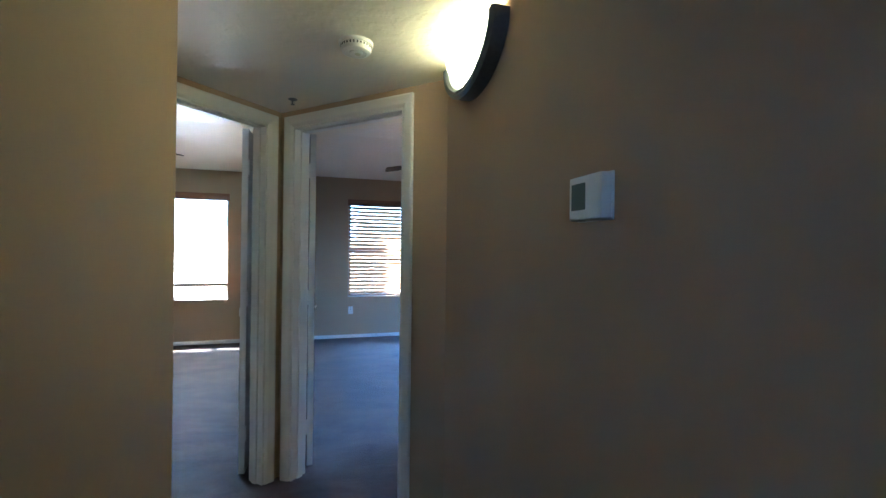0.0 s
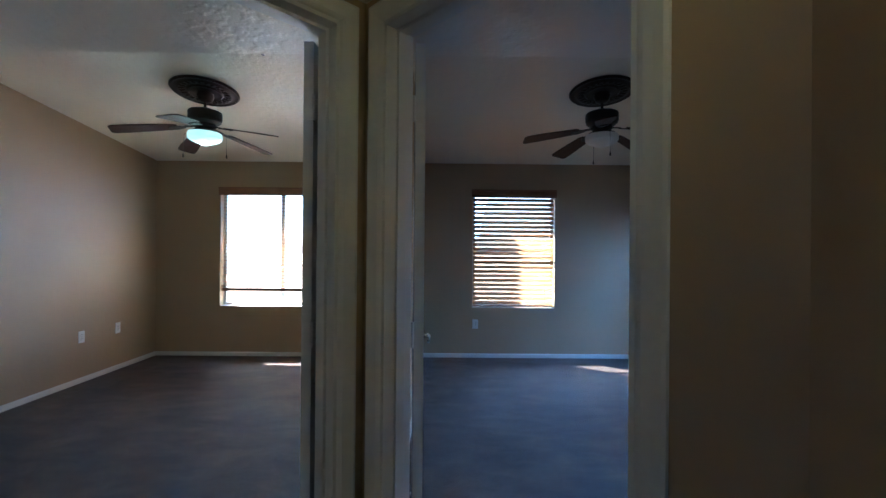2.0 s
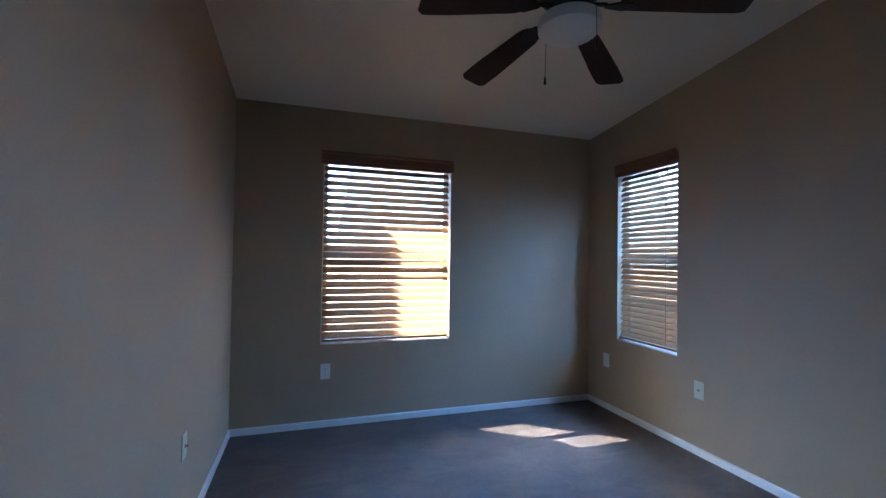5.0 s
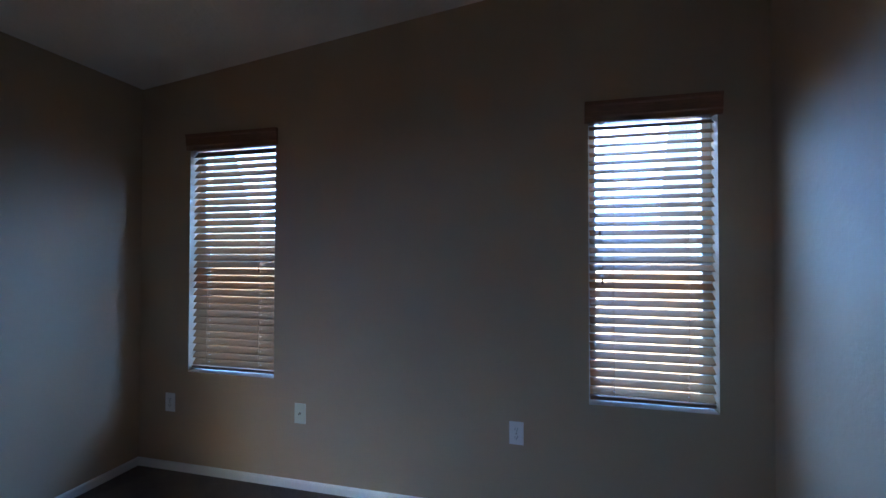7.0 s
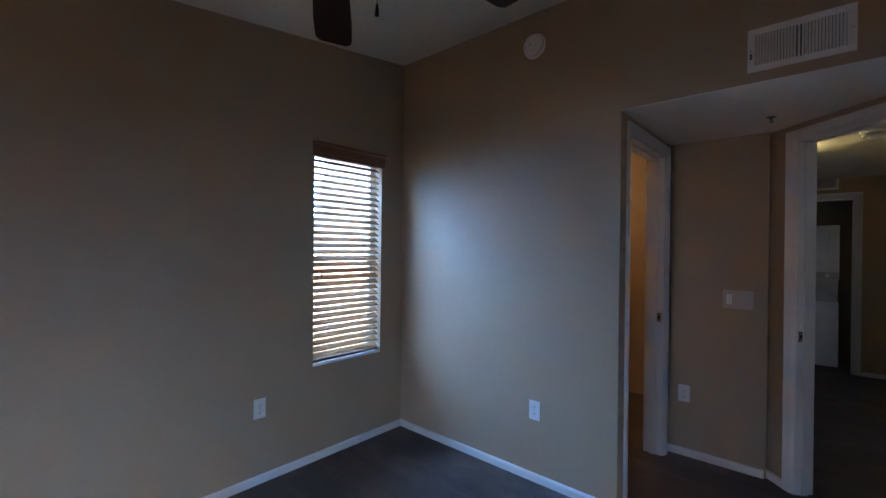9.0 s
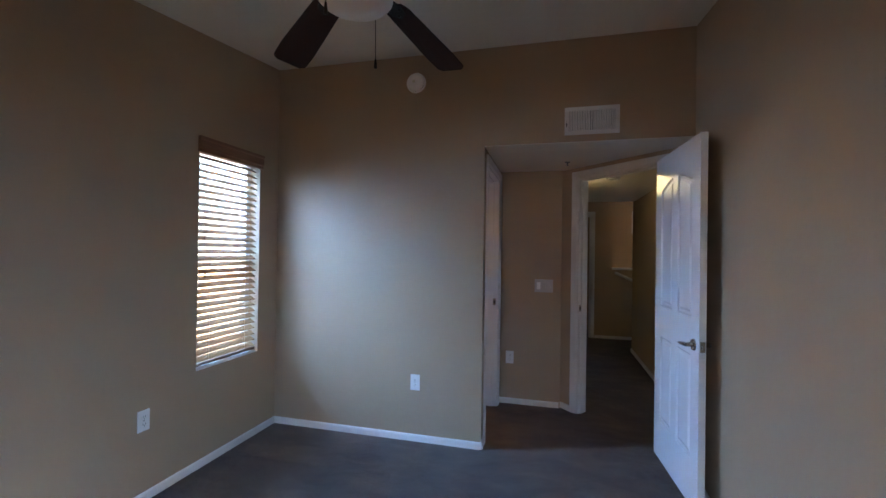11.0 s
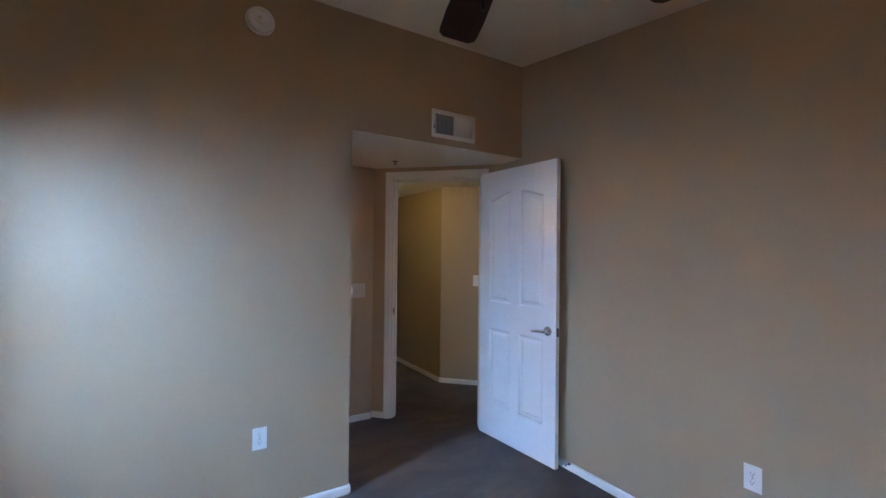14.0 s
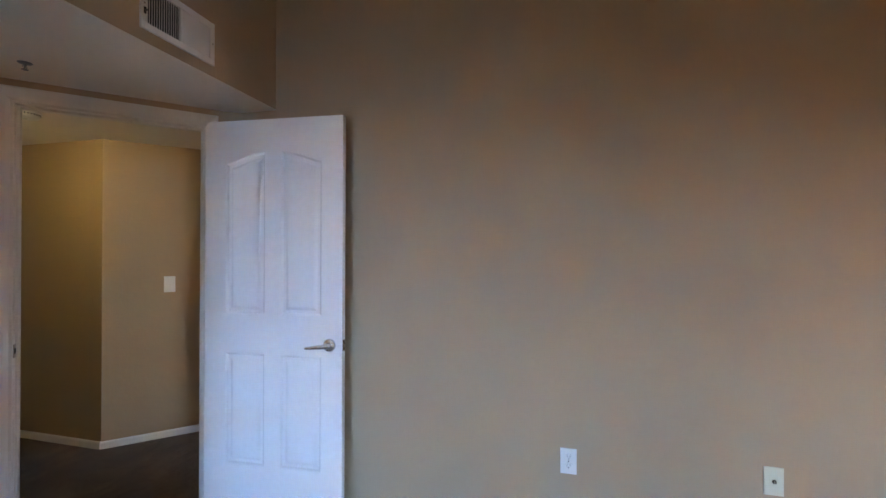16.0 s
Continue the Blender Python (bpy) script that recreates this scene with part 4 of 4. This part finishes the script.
def register(label, m, w, h):
    """A supply register: frame and upright fins; y out of the wall."""
    root = thing("air_vent", label, "air vent", m)
    b = 0.026
    bm = bmesh.new()
    for x0, x1, z0, z1 in ((-w / 2, w / 2, h / 2 - b, h / 2), (-w / 2, w / 2, -h / 2, -h / 2 + b), (-w / 2, -w / 2 + b, -h / 2 + b, h / 2 - b), (w / 2 - b, w / 2, -h / 2 + b, h / 2 - b)):
        add_box(bm, x0, 0.0, z0, x1, 0.010, z1, bevel=0.002)
    part("frame_plate", bm, PLASTIC, root)
    # flat sheet painted near-black for the shade inside the duct
    bm = bmesh.new()
    add_box(bm, -w / 2 + b, 0.0, -h / 2 + b, w / 2 - b, 0.001, h / 2 - b)
    part("backing", bm, DARK, root, "dark sheet standing for the shaded duct behind the fins")
    bm = bmesh.new()
    add_box(bm, -0.004, 0.001, -h / 2 + b, 0.004, 0.009, h / 2 - b)
    part("divider", bm, PLASTIC, root)
    n = int((w / 2 - b) / 0.0105)
    bm = bmesh.new()
    add_box(bm, -0.0052, -0.0006, -h / 2 + b, 0.0052, 0.0006, h / 2 - b)
    me = finish("fin", bm, PLASTIC)
    for sgn in (-1, 1):
        for i in range(n):
            x = sgn * (0.008 + (i + 0.5) * 0.0105)
            ob = new("fin", me)
            ob.parent = root
            ob.matrix_local = Matrix.Translation((x, 0.0055, 0)) @ Matrix.Rotation(radians(40 * sgn), 4, 'Z')
    for x in (-w / 2 + 0.012, w / 2 - 0.012):
        bm = bmesh.new()
        add_turned(bm, [(0.0, 0.012), (0.003, 0.0115), (0.0035, 0.010)], 10, Matrix.Translation((x, 0, 0)) @ Matrix.Rotation(radians(-90), 4, 'X'), close=False)
        part("screw", bm, CHROME, root)


def damper_lever(x, y, z):
    root = thing("vent_lever", "small dark damper lever on the register frame", "vent lever", wall_matrix(x, y, z, 90))
    bm = bmesh.new()
    add_box(bm, -0.004, 0.0, -0.012, 0.004, 0.004, 0.012, bevel=0.001)
    part("slot", bm, DARK, root)
    bm = bmesh.new()
    add_box(bm, -0.002, 0.003, -0.004, 0.002, 0.014, 0.002, bevel=0.0008)
    part("tab", bm, PEWTER, root)


damper_lever(0.788, 0.010, 2.25)
register("white two-way supply air register above the alcove", wall_matrix(0.626, 0.0, 2.277, 90), 0.350, 0.187)
register("white return grille above the laundry closet", wall_matrix(0.62, -4.5, 2.215, 90), 0.46, 0.17)

# ---- hall fittings ----
th = thing("thermostat", "white wall thermostat with grey display", "thermostat", wall_matrix(0.75, -2.270, 1.450, 180))
bm = bmesh.new()
add_box(bm, -0.060, 0, -0.050, 0.060, 0.006, 0.050, bevel=0.002)
part("wall_base", bm, PLASTIC, th)
bm = bmesh.new()
add_box(bm, -0.057, 0.005, -0.048, 0.057, 0.030, 0.048, bevel=0.005)
body = part("housing", bm, PLASTIC, th)
bm = bmesh.new()
add_box(bm, -0.004, 0.0295, -0.026, 0.046, 0.0312, 0.032, bevel=0.0006)
part("display", bm, LCD, body, "grey-green display")
bm = bmesh.new()
add_box(bm, -0.050, 0.0295, -0.040, -0.016, 0.0308, 0.040, bevel=0.0004)
part("button_cover", bm, PLASTIC, body)

sc = thing("wall_sconce", "lit half-bowl glass wall sconce with pewter crescent band", "wall lamp", wall_matrix(0.75, -1.555, 1.918, 180))
hw, hh = 0.272, 0.190
bm = bmesh.new()
nseg = 36
sect = [(0.0, 0.0), (0.0, 0.052), (0.010, 0.064), (0.022, 0.058), (0.030, 0.062), (0.042, 0.050), (0.046, 0.0)]
rings = []
for i in range(nseg + 1):
    a = math.pi + math.pi * i / nseg
    ring = []
    for ins, out in sect:
        ring.append(bm.verts.new(((hw - ins) * math.cos(a), out, hh + (hh - ins) * math.sin(a))))
    rings.append(ring)
for r0, r1 in zip(rings, rings[1:]):
    for k in range(len(sect)):
        kk = (k + 1) % len(sect)
        bm.faces.new((r0[k], r0[kk], r1[kk], r1[k]))
bm.faces.new(rings[0])
bm.faces.new(rings[-1][::-1])
part("crescent_band", bm, PEWTER, sc, "pewter-coloured crescent band", smooth=True)
bm = bmesh.new()
rows = []
nu, nv = 28, 12
for j in range(nv + 1):
    b = -math.pi / 2 * (1 - j / nv)
    row = []
    for i in range(nu + 1):
        a = math.pi * i / nu
        row.append(bm.verts.new(((hw - 0.045) * math.cos(b) * math.cos(a), 0.004 + 0.108 * math.cos(b) * math.sin(a), hh + (hh - 0.045) * math.sin(b))))
    rows.append(row)
for r0, r1 in zip(rows, rows[1:]):
    for i in range(nu):
        bm.faces.new((r0[i], r0[i + 1], r1[i + 1], r1[i]))
bmesh.ops.remove_doubles(bm, verts=bm.verts, dist=0.0004)
g = part("glass_bowl", bm, SCONCEG, sc, "glowing white glass half bowl", smooth=True)

# half wall cap and handrail by the stairs
bm = bmesh.new()
add_box(bm, -1.9, -4.64, 1.122, -0.083, -4.48, 1.157, bevel=0.006)
solid("trim_half_wall_cap", bm, TRIM, "white painted cap on the stair half wall", "trim")
hr = thing("stair_handrail", "white sloping wall handrail on the stairs", "handrail", kind="structure")
bm = bmesh.new()
add_tube(bm, [(-0.13, -4.44, 1.075), (-0.36, -4.44, 0.974), (-1.05, -4.44, 0.67)], 0.022, 12)
part("rail", bm, TRIM, hr, smooth=True)
for x, z in ((-0.25, 1.022), (-0.95, 0.715)):
    bm = bmesh.new()
    add_tube(bm, [(x, -4.499, z - 0.06), (x, -4.46, z - 0.06), (x, -4.44, z - 0.01)], 0.006, 8)
    part("bracket", bm, CHROME, hr)

# stacked laundry machine in the closet
wd = thing("stacked_laundry", "white stacked washer and dryer in the closet", "washer dryer", pose(0.70, -4.97, FL))
bm = bmesh.new()
add_box(bm, -0.33, -0.33, 0.02, 0.33, 0.30, 0.80, bevel=0.012)
part("washer_cabinet", bm, APPL, wd)
bm = bmesh.new()
add_box(bm, -0.32, -0.33, 0.80, 0.32, 0.26, 1.08, bevel=0.01)
part("tub_recess", bm, APPG, wd, "grey washer lid recess")
bm = bmesh.new()
add_box(bm, -0.33, -0.33, 1.08, 0.33, 0.30, 1.74, bevel=0.012)
dr = part("dryer_cabinet", bm, APPL, wd)
bm = bmesh.new()
add_box(bm, -0.24, 0.299, 1.20, 0.24, 0.316, 1.68, bevel=0.01)
part("dryer_door", bm, APPL, dr)
bm = bmesh.new()
add_box(bm, -0.32, 0.296, 1.085, 0.32, 0.325, 1.17, bevel=0.006)
pn = part("control_panel", bm, APPG, wd, "grey control panel")
for x in (-0.22, 0.0, 0.22):
    bm = bmesh.new()
    add_turned(bm, [(0.024, 0), (0.022, 0.018), (0.0, 0.019)], 18, Matrix.Translation((x, 0.325, 1.127)) @ Matrix.Rotation(radians(-90), 4, 'X'), close=False)
    part("knob", bm, APPL, pn, smooth=True)
for sx in (-0.28, 0.28):
    for sy in (-0.28, 0.25):
        bm = bmesh.new()
        add_turned(bm, [(0.02, 0.0), (0.02, 0.022)], 12, Matrix.Translation((sx, sy, 0)))
        part("foot", bm, DARK, wd)

# bathroom vanity light, the source of the warm light in the door gap
vl = thing("vanity_light", "warm lit bathroom vanity light bar", "wall lamp", wall_matrix(2.68, -2.1, 2.0, 90))
bm = bmesh.new()
add_box(bm, -0.30, 0, -0.05, 0.30, 0.03, 0.05, bevel=0.006)
part("back_bar", bm, CHROME, vl)
for x in (-0.2, 0, 0.2):
    bm = bmesh.new()
    bmesh.ops.create_icosphere(bm, subdivisions=3, radius=0.045, matrix=Matrix.Translation((x, 0.075, 0)))
    part("globe", bm, SCONCEG, vl, "glowing round globe", smooth=True)
